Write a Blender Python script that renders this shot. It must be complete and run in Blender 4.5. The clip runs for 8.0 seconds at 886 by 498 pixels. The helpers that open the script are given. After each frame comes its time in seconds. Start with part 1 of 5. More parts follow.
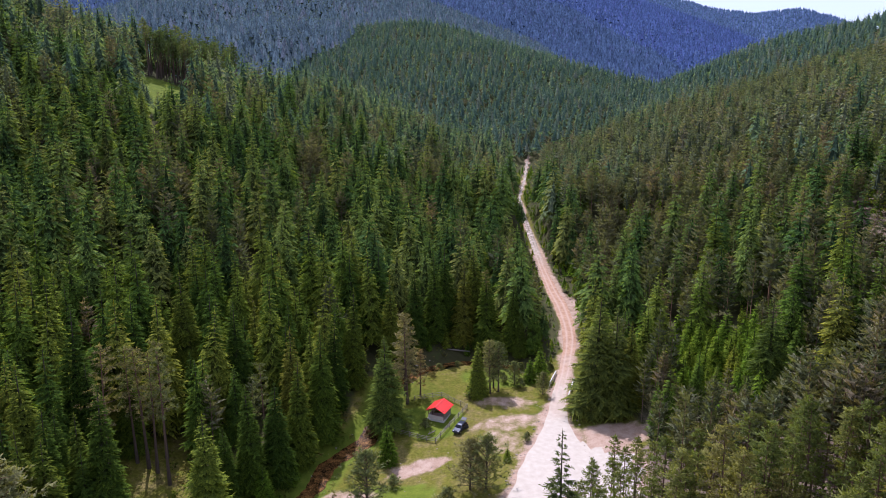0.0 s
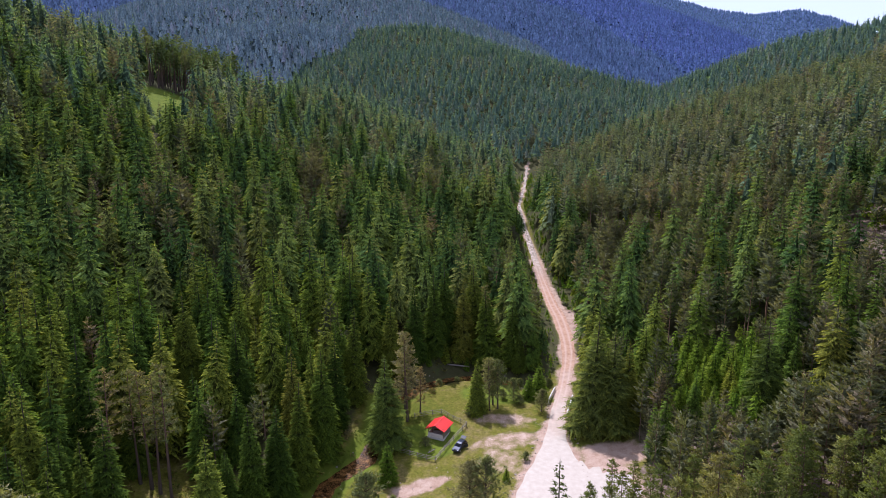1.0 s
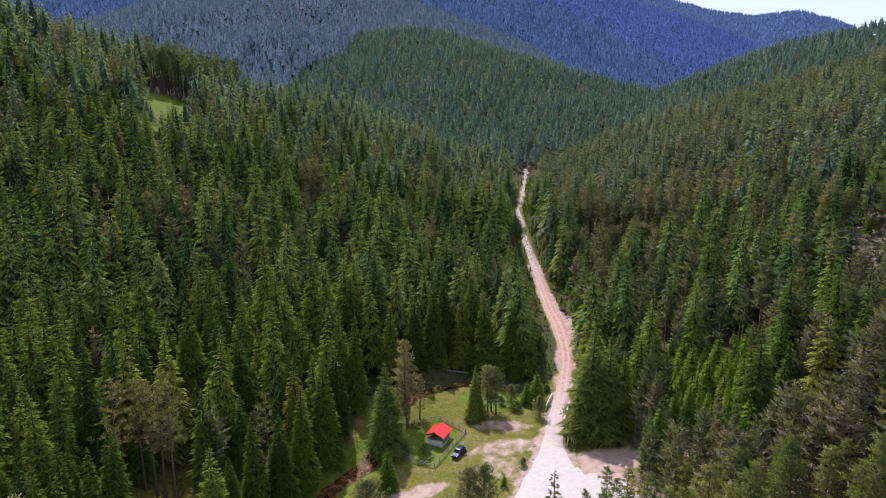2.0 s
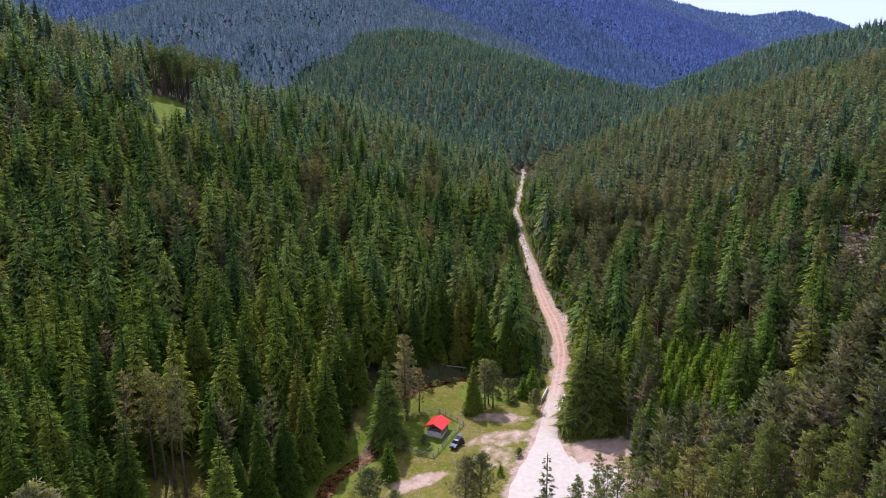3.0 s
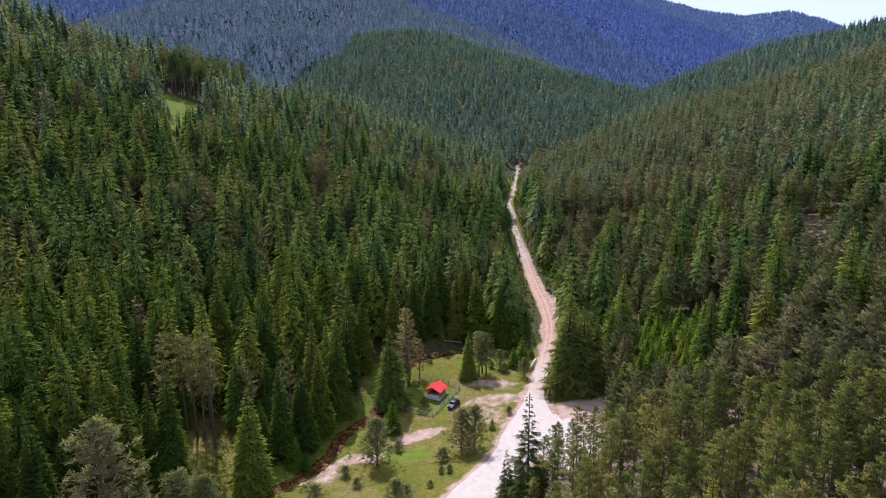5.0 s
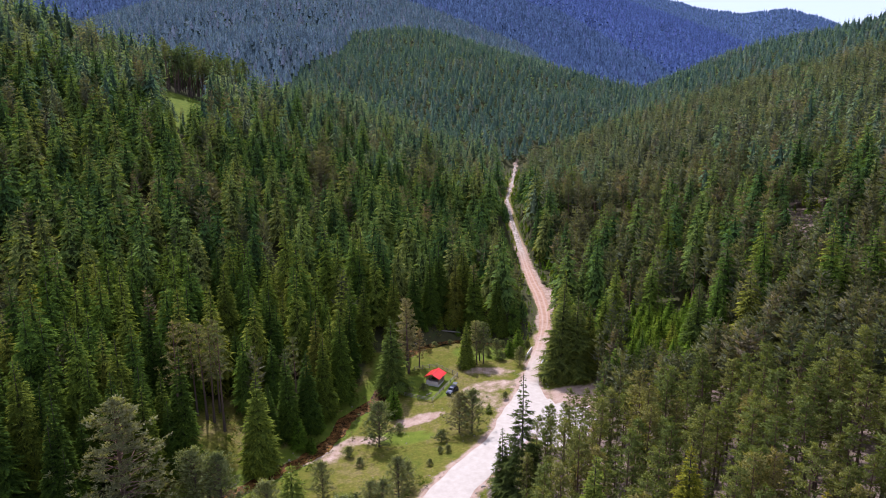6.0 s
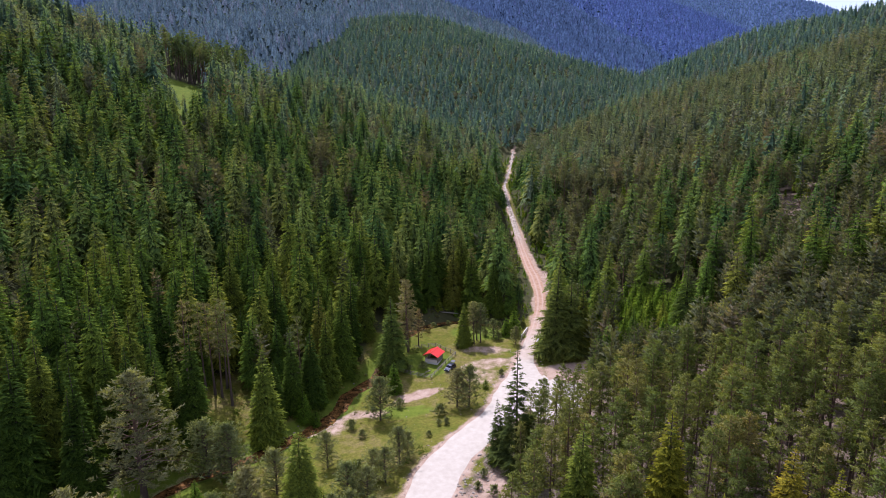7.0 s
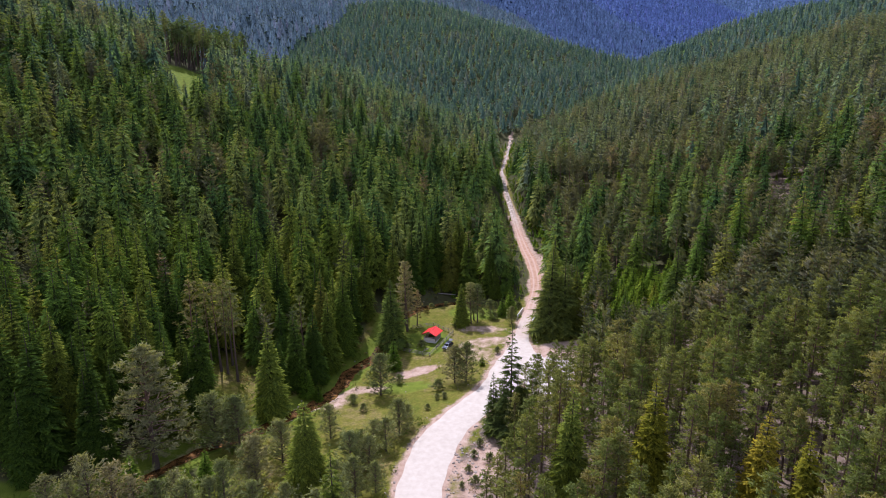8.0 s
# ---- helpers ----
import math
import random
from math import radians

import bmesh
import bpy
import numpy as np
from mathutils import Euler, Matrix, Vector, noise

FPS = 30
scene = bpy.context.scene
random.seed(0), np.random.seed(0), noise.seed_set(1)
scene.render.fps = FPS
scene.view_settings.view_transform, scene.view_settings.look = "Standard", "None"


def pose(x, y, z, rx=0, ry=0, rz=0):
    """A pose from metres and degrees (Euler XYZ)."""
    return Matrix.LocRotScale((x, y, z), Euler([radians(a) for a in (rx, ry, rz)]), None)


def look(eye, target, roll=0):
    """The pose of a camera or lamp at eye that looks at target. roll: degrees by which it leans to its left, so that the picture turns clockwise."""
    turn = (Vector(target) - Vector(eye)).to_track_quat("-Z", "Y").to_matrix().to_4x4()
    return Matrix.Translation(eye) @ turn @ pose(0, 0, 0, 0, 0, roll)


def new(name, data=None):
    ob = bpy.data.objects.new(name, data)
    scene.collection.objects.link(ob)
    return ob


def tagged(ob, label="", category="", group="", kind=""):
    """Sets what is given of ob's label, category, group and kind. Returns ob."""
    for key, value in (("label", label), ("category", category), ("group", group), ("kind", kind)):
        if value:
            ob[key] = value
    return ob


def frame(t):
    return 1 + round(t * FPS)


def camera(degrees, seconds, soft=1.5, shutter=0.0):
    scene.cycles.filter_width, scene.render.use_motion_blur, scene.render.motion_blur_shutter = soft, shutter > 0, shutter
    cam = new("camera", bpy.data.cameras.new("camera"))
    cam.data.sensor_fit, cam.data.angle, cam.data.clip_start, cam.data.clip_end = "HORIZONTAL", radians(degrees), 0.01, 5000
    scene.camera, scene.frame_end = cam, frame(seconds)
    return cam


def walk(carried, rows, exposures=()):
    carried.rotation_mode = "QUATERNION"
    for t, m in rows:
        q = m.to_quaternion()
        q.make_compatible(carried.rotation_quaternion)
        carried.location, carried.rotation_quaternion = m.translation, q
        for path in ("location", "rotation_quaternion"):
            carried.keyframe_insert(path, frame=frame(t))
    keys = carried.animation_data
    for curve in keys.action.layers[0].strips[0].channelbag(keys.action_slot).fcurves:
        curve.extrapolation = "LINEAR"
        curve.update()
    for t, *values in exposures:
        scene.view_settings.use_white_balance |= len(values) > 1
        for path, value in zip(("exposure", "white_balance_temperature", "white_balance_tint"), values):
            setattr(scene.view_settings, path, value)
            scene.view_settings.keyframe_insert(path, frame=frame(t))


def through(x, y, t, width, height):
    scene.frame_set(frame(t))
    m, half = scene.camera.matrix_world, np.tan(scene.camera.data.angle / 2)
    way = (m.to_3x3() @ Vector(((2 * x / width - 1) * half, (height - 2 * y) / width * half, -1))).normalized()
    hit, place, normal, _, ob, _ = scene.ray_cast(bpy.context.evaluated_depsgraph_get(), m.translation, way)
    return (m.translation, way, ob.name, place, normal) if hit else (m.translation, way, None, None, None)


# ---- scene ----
cam = camera(72.4, 8.0, soft=0.54)
METRES, EYE, TILT, LEAN, TURN = 50.0, 68.0, -11.0, 0.0, 0.0
ROWS = [
    (0.0, 0.0, 0.0, 0.0, 0.0, 0.0, -0.0),
    (0.5, 0.0011, -0.0102, 0.0473, 0.01, -0.01, -0.01),
    (1.0, 0.003, -0.0272, 0.0925, 0.03, 0.01, 0.0),
    (1.5, 0.0051, -0.0532, 0.1329, 0.04, 0.02, 0.02),
    (3.0, 0.0078, -0.1801, 0.1245, -0.13, 0.08, 0.17),
    (3.5, 0.0069, -0.2547, 0.1022, -0.2, 0.09, 0.21),
    (4.0, 0.0058, -0.3448, 0.0759, -0.28, 0.09, 0.24),
    (4.5, 0.0039, -0.4401, 0.0479, -0.35, 0.06, 0.26),
    (6.0, -0.0012, -0.6555, -0.0075, -0.56, -0.16, 0.31),
    (6.5, -0.0023, -0.7143, -0.0237, -0.64, -0.71, 0.33),
    (7.0, -0.0025, -0.7713, -0.0393, -0.72, -1.28, 0.36),
    (7.5, -0.0023, -0.8264, -0.0541, -0.81, -1.9, 0.37),
    (8.0, -0.0029, -0.8762, -0.068, -0.9, -2.49, 0.38),
]
walk(cam, [(t, pose(0, 0, EYE, TILT, LEAN, TURN) @ pose(METRES * x, METRES * y, METRES * z, 90 + pitch, roll, yaw)) for t, x, y, z, yaw, pitch, roll in ROWS],
     exposures=[(0.0, 0.43, 5420, 29), (8.0, 0.43, 5420, 29)])

# ---- daylight ----
SUN_AZ, SUN_EL = radians(-22), radians(61)      # from +y towards +x, above the horizon
world = bpy.data.worlds.new("sky")
scene.world = world
world.use_nodes = True
wn = world.node_tree.nodes
sky = wn.new("ShaderNodeTexSky")
sky.sky_type, sky.sun_disc = "NISHITA", False
sky.sun_elevation, sky.sun_rotation = SUN_EL, SUN_AZ
sky.air_density, sky.dust_density, sky.altitude = 1.0, 4.0, 1200
veil = wn.new("ShaderNodeMix")     # thin high cloud over the whole sky
veil.data_type = "RGBA"
veil.inputs[0].default_value, veil.inputs[7].default_value = 0.5, (8.6, 9.0, 9.3, 1)
world.node_tree.links.new(sky.outputs[0], veil.inputs[6])
world.node_tree.links.new(veil.outputs[2], wn["Background"].inputs[0])
wn["Background"].inputs[1].default_value = 0.11
sun = new("sun", bpy.data.lights.new("sun", "SUN"))
sun.data.energy, sun.data.angle, sun.data.color = 4.4, radians(0.6), (1.0, 0.95, 0.86)
sd = Vector((math.sin(SUN_AZ) * math.cos(SUN_EL), math.cos(SUN_AZ) * math.cos(SUN_EL), math.sin(SUN_EL)))
sun.matrix_world = look(sd * 400, (0, 0, 0))


# ---- materials ----
class Mat:
    """A node material with short calls for the usual nodes."""

    def __init__(self, name, rough=0.8, metal=0.0):
        self.m = bpy.data.materials.new(name)
        self.m.use_nodes = True
        self.t = self.m.node_tree
        self.b = self.t.nodes["Principled BSDF"]
        self.b.inputs["Roughness"].default_value = rough
        self.b.inputs["Metallic"].default_value = metal
        if rough > 0.82:
            self.b.inputs["Specular IOR Level"].default_value = 0.08

    def node(self, kind, **inputs):
        n = self.t.nodes.new(kind)
        for k, v in inputs.items():
            self.put(n.inputs[k.replace("_", " ")], v)
        return n

    def put(self, socket, v):
        if isinstance(v, bpy.types.NodeSocket):
            self.t.links.new(v, socket)
        else:
            socket.default_value = v

    def coord(self, kind="Object"):
        if kind == "Position":
            return self.t.nodes.new("ShaderNodeNewGeometry").outputs["Position"]
        return self.t.nodes.new("ShaderNodeTexCoord").outputs[kind]

    def noise(self, scale, detail=4.0, rough=0.55, at=None):
        n = self.node("ShaderNodeTexNoise", Scale=scale, Detail=detail, Roughness=rough)
        self.put(n.inputs["Vector"], at if at else self.coord())
        return n.outputs["Fac"]

    def ramp(self, fac, stops):
        n = self.t.nodes.new("ShaderNodeValToRGB")
        e = n.color_ramp.elements
        while len(e) < len(stops):
            e.new(0.5)
        for el, (p, c) in zip(e, stops):
            el.position, el.color = p, (*c, 1)
        self.put(n.inputs[0], fac)
        return n.outputs["Color"]

    def mix(self, fac, a, b, how="MIX"):
        n = self.t.nodes.new("ShaderNodeMix")
        n.data_type, n.blend_type, n.clamp_factor = "RGBA", how, True
        for i, v in ((0, fac), (6, a), (7, b)):
            self.put(n.inputs[i], (*v, 1) if isinstance(v, tuple) and len(v) == 3 else v)
        return n.outputs[2]

    def maths(self, how, a, b=0.0, c=0.0):
        n = self.t.nodes.new("ShaderNodeMath")
        n.operation = how
        for i, v in enumerate((a, b, c)):
            self.put(n.inputs[i], v)
        return n.outputs[0]

    def attr(self, name):
        n = self.t.nodes.new("ShaderNodeAttribute")
        n.attribute_name = name
        return n.outputs["Fac"]

    def color(self, c):
        self.put(self.b.inputs["Base Color"], (*c, 1) if isinstance(c, tuple) else c)
        return self

    def bump(self, height, strength=0.5, distance=0.05):
        n = self.node("ShaderNodeBump", Strength=strength, Distance=distance, Height=height)
        self.t.links.new(n.outputs[0], self.b.inputs["Normal"])
        return self


def plain(name, c, rough=0.7, metal=0.0, vary=0.25, scale=6.0):
    """A painted or raw surface whose tone wanders a little at two scales."""
    m = Mat(name, rough, metal)
    n = m.mix(0.5, m.noise(scale, 5), m.noise(scale * 7, 3))
    lo, hi = tuple(v * (1 - vary) for v in c), tuple(min(1, v * (1 + vary)) for v in c)
    m.color(m.ramp(n, [(0.3, lo), (0.7, hi)]))
    return m.bump(n, 0.25, 0.02).m


def foliage(name, dark, mid, light, single, through=0.42, new_growth=0.65, grit=2.2, gaps=0.0, air_share=0.42):
    """Needles: tone by tree, paler new growth at the twig ends, shade painted dark inside the crown, a little light
    passing through. single: the tree is an object of its own.
    """
    m = Mat(name, 0.9)
    tone = m.t.nodes.new("ShaderNodeObjectInfo").outputs["Random"] if single else m.attr("tone")
    base = m.ramp(tone, [(0.0, tuple(v * 0.78 for v in dark)), (0.2, dark), (0.5, mid), (0.86, light), (1.0, (light[0] * 1.14, light[1] * 0.96, light[2] * 1.1))])
    isl = m.t.nodes.new("ShaderNodeNewGeometry").outputs["Random Per Island"]
    base = m.mix(m.maths("MULTIPLY", isl, 0.26), base, tuple(v * 0.55 for v in dark))
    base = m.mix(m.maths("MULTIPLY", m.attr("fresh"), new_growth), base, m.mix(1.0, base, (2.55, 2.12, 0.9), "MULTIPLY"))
    base = m.mix(m.maths("MULTIPLY", m.attr("fresh"), -0.8), base, (0.022, 0.024, 0.014))     # dead twigs, and the shade inside the crown painted near black
    grain = m.noise(grit, 2.0, 0.6, at=m.coord("Position"))     # clumps of needles, with the shade in the gaps between them painted in
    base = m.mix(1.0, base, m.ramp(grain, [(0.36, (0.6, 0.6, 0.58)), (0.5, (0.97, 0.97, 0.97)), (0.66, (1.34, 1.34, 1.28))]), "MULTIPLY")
    m.color(base)
    m.put(m.b.inputs["Specular IOR Level"], 0.02)
    tr = m.node("ShaderNodeBsdfTranslucent", Color=m.mix(1.0, base, (1.3, 1.3, 0.45), "MULTIPLY"))
    mx = m.node("ShaderNodeMixShader", Fac=through)
    m.t.links.new(m.b.outputs[0], mx.inputs[1])
    m.t.links.new(tr.outputs[0], mx.inputs[2])
    if gaps:     # the needles stand in sprays with air between them
        comb = m.maths("GREATER_THAN", m.noise(gaps, 1.0, 0.5, at=m.coord("Position")), air_share)
        air = m.node("ShaderNodeMixShader", Fac=comb)
        m.t.links.new(m.t.nodes.new("ShaderNodeBsdfTransparent").outputs[0], air.inputs[1])
        m.t.links.new(mx.outputs[0], air.inputs[2])
        mx = air
    m.t.links.new(mx.outputs[0], m.t.nodes["Material Output"].inputs["Surface"])
    return m.m


def ground_material():
    m = Mat("meadow and forest floor", 0.95)
    at = m.coord("Position")
    n1, n2, n3 = m.noise(0.06, 5, at=at), m.noise(0.5, 5, at=at), m.noise(5.0, 4, 0.7, at=at)
    grass = m.ramp(m.mix(0.45, n1, n2), [(0.38, (0.104, 0.11, 0.012)), (0.5, (0.165, 0.136, 0.022)), (0.62, (0.24, 0.165, 0.07))])
    grass = m.mix(m.maths("MULTIPLY", m.maths("POWER", n3, 1.5), 1.1), grass, (0.06, 0.084, 0.010))
    grass = m.mix(1.0, grass, m.ramp(m.noise(1.6, 4, 0.7, at=at), [(0.35, (0.72, 0.75, 0.7)), (0.65, (1.22, 1.2, 1.2))]), "MULTIPLY")
    litter = m.ramp(m.mix(0.5, n2, n3), [(0.35, (0.03, 0.042, 0.01)), (0.52, (0.062, 0.055, 0.024)), (0.66, (0.045, 0.078, 0.012))])
    soil = m.ramp(m.mix(0.5, n2, n3), [(0.3, (0.2, 0.125, 0.08)), (0.5, (0.34, 0.235, 0.165)), (0.7, (0.48, 0.37, 0.285))])
    pink = m.ramp(m.mix(0.6, n2, n3), [(0.36, (0.07, 0.065, 0.03)), (0.52, (0.16, 0.115, 0.085)), (0.7, (0.28, 0.21, 0.17))])
    soft = m.mix(0.5, n2, n3)

    def mask(name):
        return m.maths("SMOOTH_MIN", m.maths("MAXIMUM", m.maths("MULTIPLY_ADD", m.maths("ADD", m.attr(name), m.maths("MULTIPLY_ADD", soft, 1.2, -0.6)), 3.0, -1.0), 0.0), 1.0, 0.1)

    grass = m.mix(mask("lush"), grass, m.ramp(m.mix(0.5, n2, n3), [(0.35, (0.062, 0.098, 0.01)), (0.65, (0.145, 0.17, 0.018))]))
    c = m.mix(mask("wood"), grass, litter)
    c = m.mix(mask("slash"), c, pink)
    c = m.mix(mask("bare"), c, soil)
    m.color(c)
    return m.bump(m.mix(0.5, n2, n3), 0.8, 0.25).m


def road_material():
    m = Mat("white gravel road", 0.9)
    at = m.coord("Position")
    n1, n2, n3 = m.noise(0.09, 4, at=at), m.noise(0.8, 5, at=at), m.noise(7.0, 4, 0.7, at=at)
    white = m.ramp(m.mix(0.4, n2, n3), [(0.3, (0.37, 0.318, 0.25)), (0.5, (0.43, 0.373, 0.296)), (0.7, (0.49, 0.43, 0.348))])
    pink = m.ramp(m.mix(0.4, n2, n3), [(0.3, (0.23, 0.13, 0.078)), (0.5, (0.36, 0.215, 0.132)), (0.7, (0.47, 0.315, 0.215))])
    yy = m.node("ShaderNodeSeparateXYZ", Vector=at).outputs["Y"]
    here = m.maths("MINIMUM", m.maths("MULTIPLY_ADD", yy, 0.024, -3.1), m.maths("MULTIPLY_ADD", yy, -0.02, 5.6))     # pink earth on the middle stretch, pale stones before and after
    c = m.mix(m.maths("MINIMUM", m.maths("MAXIMUM", m.maths("ADD", here, m.maths("MULTIPLY_ADD", n1, 1.2, -0.6)), 0.0), 0.95), white, pink)
    rubble = m.ramp(m.noise(0.55, 5, 0.7, at=at), [(0.42, (0.09, 0.08, 0.05)), (0.52, (0.26, 0.21, 0.16)), (0.62, (0.56, 0.5, 0.44))])
    c = m.mix(m.maths("MINIMUM", m.maths("MAXIMUM", m.maths("MULTIPLY_ADD", yy, 0.02, -4.8), 0.0), 0.9), c, rubble)
    c = m.mix(m.maths("MULTIPLY", m.attr("rut"), 0.6), c, (0.48, 0.36, 0.29))
    m.color(c)
    return m.bump(m.mix(0.5, n2, n3), 0.25, 0.06).m


def water_material():
    m = Mat("shallow brown stream", 0.22)
    m.put(m.b.inputs["Specular IOR Level"], 0.3)
    at = m.coord("Position")
    n = m.mix(0.5, m.noise(0.7, 5, at=at), m.noise(4.0, 4, at=at))
    m.color(m.ramp(n, [(0.4, (0.018, 0.011, 0.005)), (0.5, (0.085, 0.042, 0.012)), (0.62, (0.27, 0.13, 0.036))]))
    return m.bump(m.noise(3.5, 4, at=at), 0.15, 0.05).m


def bark(name, low, high):
    m = Mat(name, 0.9)
    n = m.noise(3.0, 5, 0.7)
    z = m.node("ShaderNodeSeparateXYZ", Vector=m.coord()).outputs["Z"]
    c = m.mix(m.maths("MINIMUM", m.maths("MULTIPLY", z, 0.06), 1.0), low, high)
    m.color(m.mix(n, c, tuple(v * 0.4 for v in low)))
    return m.bump(n, 0.7, 0.04).m


GROUND, ROAD_MAT, WATER = ground_material(), road_material(), water_material()
SPRUCE = ((0.062, 0.112, 0.019), (0.102, 0.158, 0.022), (0.152, 0.19, 0.028))
GOLD = ((0.135, 0.14, 0.014), (0.15, 0.15, 0.015), (0.165, 0.16, 0.016))
PINE = ((0.088, 0.116, 0.04), (0.109, 0.132, 0.045), (0.138, 0.146, 0.055))
RUST = ((0.165, 0.158, 0.09), (0.18, 0.168, 0.095), (0.192, 0.174, 0.1))
PALE = ((0.152, 0.16, 0.09), (0.164, 0.17, 0.096), (0.178, 0.182, 0.102))
YOUNG = ((0.085, 0.15, 0.016), (0.112, 0.18, 0.018), (0.15, 0.2, 0.022))
BRIGHT = ((0.13, 0.175, 0.03), (0.14, 0.185, 0.03), (0.15, 0.19, 0.032))
GREY = ((0.112, 0.132, 0.062), (0.124, 0.14, 0.066), (0.136, 0.146, 0.07))
OLIVE = ((0.08, 0.12, 0.026), (0.09, 0.13, 0.028), (0.1, 0.138, 0.03))
STAND = ((0.075, 0.112, 0.052), (0.09, 0.125, 0.058), (0.11, 0.138, 0.064))
BUSH = ((0.108, 0.13, 0.062), (0.124, 0.144, 0.068), (0.145, 0.158, 0.076))
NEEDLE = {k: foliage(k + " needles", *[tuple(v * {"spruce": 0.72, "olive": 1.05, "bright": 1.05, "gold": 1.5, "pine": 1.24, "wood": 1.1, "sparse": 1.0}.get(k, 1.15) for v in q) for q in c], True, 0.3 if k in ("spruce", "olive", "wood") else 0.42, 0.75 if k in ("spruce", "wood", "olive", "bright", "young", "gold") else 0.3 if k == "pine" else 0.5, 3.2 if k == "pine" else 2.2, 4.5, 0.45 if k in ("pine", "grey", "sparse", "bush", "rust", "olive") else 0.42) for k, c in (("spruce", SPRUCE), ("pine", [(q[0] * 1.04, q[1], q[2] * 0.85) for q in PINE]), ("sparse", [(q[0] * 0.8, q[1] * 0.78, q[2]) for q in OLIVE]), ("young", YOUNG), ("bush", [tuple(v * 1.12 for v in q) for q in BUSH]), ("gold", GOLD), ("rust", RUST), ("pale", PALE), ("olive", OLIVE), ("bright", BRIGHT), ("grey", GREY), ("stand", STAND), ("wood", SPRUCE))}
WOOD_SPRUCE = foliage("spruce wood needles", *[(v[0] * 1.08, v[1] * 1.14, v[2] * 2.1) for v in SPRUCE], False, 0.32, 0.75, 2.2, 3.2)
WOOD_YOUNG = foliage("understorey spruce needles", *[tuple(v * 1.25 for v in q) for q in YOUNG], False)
# upper slope spruces are bluer and paler: haze put into the colour
WOOD_HAZED = foliage("upper slope spruce needles, haze in colour", (0.1, 0.168, 0.112), (0.134, 0.204, 0.128), (0.172, 0.228, 0.14), False, 0.42, 0.6, 1.4)
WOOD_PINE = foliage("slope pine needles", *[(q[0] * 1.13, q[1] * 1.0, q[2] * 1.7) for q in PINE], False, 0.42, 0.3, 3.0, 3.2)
# upper slope pines and the middle ridge carry painted haze too
PINE_HAZED = foliage("upper slope pine needles, haze in colour", (0.112, 0.14, 0.1), (0.132, 0.154, 0.108), (0.16, 0.168, 0.116), False, 0.42, 0.4, 1.4)
FAR_WOOD_HAZED = foliage("far hill spruce, haze in colour", (0.112, 0.182, 0.155), (0.13, 0.198, 0.162), (0.158, 0.212, 0.166), False, 0.42, 0.3, 0.6)
# far slopes and mountains: blue haze and cloud shade painted into the needles
HAZE_WOOD = foliage("far slope spruce, haze in colour", (0.074, 0.116, 0.158), (0.082, 0.124, 0.166), (0.094, 0.13, 0.168), False, 0.42, 0.2, 0.4)
BLUE_HAZE_WOOD = {k: foliage("distant spruce, blue haze in colour", c, tuple(v * 1.04 for v in c), tuple(v * 1.08 for v in c), False, 0.42, 0.06, 0.2) for k, c in (("C", (0.062, 0.1, 0.195)), ("D", (0.064, 0.1, 0.245)), ("E", (0.078, 0.126, 0.24)))}
BLUE_HAZE_WOOD["B"] = HAZE_WOOD
# floors tinted to match, with the same painted haze
HAZE_GROUND = plain("far forest floor, haze in colour", (0.085, 0.122, 0.138), 0.9, 0, 0.2, 0.02)
BLUE_HAZE_GROUND = plain("distant mountain forest floor, haze in colour", (0.085, 0.13, 0.235), 0.9, 0, 0.2, 0.02)
BARK_S, BARK_P = bark("grey spruce bark", (0.09, 0.07, 0.055), (0.1, 0.075, 0.06)), bark("orange pine bark", (0.13, 0.1, 0.08), (0.24, 0.13, 0.075))


# ---- the lie of the land ----
def smooth(lo, hi, v):
    u = np.clip((np.asarray(v, float) - lo) / (hi - lo), 0, 1)
    return u * u * (3 - 2 * u)


def soft_up(v, w):
    return np.where(v > 8 * w, v, w * np.log1p(np.exp(np.clip(v / w, -30, 8))))


def eased(knots, values, step=2.0, width=9.0):
    """A smooth curve through knots: returns a function."""
    g = np.arange(knots[0] - 60, knots[-1] + 60, step)
    v = np.interp(g, knots, values)
    k = np.exp(-0.5 * (np.arange(-12, 13) * step / width) ** 2)
    v = np.convolve(np.pad(v, 12, mode="edge"), k / k.sum(), "valid")
    return lambda q: np.interp(q, g, v)


ROAD_Y = [-80, 0, 35, 56, 69, 79, 88, 98, 106, 117, 125, 136, 146, 154, 166, 175, 187, 202, 215, 240, 282, 330, 368, 430, 520, 700]
ROAD_X = [-9, -8.4, -6.2, -3.5, -1.5, 2.1, 8, 15.5, 20.5, 24, 25.5, 27.5, 30.3, 33, 36.3, 38.6, 40, 40.6, 40, 40.3, 42, 44, 46.5, 58, 72, 140]
road_x = eased(ROAD_Y, ROAD_X, 1.5, 3.2)
road_half = eased([-80, 56, 69, 79, 88, 98, 105, 116, 124, 136, 146, 160, 187, 202, 240, 282, 368, 600], [4.2, 4.4, 4.6, 4.9, 5.0, 4.8, 6.0, 6.4, 3.2, 1.9, 1.7, 1.7, 2.2, 2.4, 1.6, 1.4, 0.8, 0.7], 1.5, 3.2)
floor_z = eased([-200, 40, 110, 130, 150, 185, 230, 300, 400, 500, 900], [0.3, 0.5, 2.0, 2.3, 3.2, 7, 12, 20, 32, 44, 60], 4.0, 10.0)
STREAM = [(-90, 40), (-62, 68), (-54, 79.5), (-43, 87.5), (-33, 98.5), (-28, 105), (-26, 112), (-24.5, 119.5), (-18, 126.5), (-15, 136), (-15, 147), (-7, 158), (6, 164), (18, 162), (27, 156), (33, 149.5), (42, 150), (54, 166)]
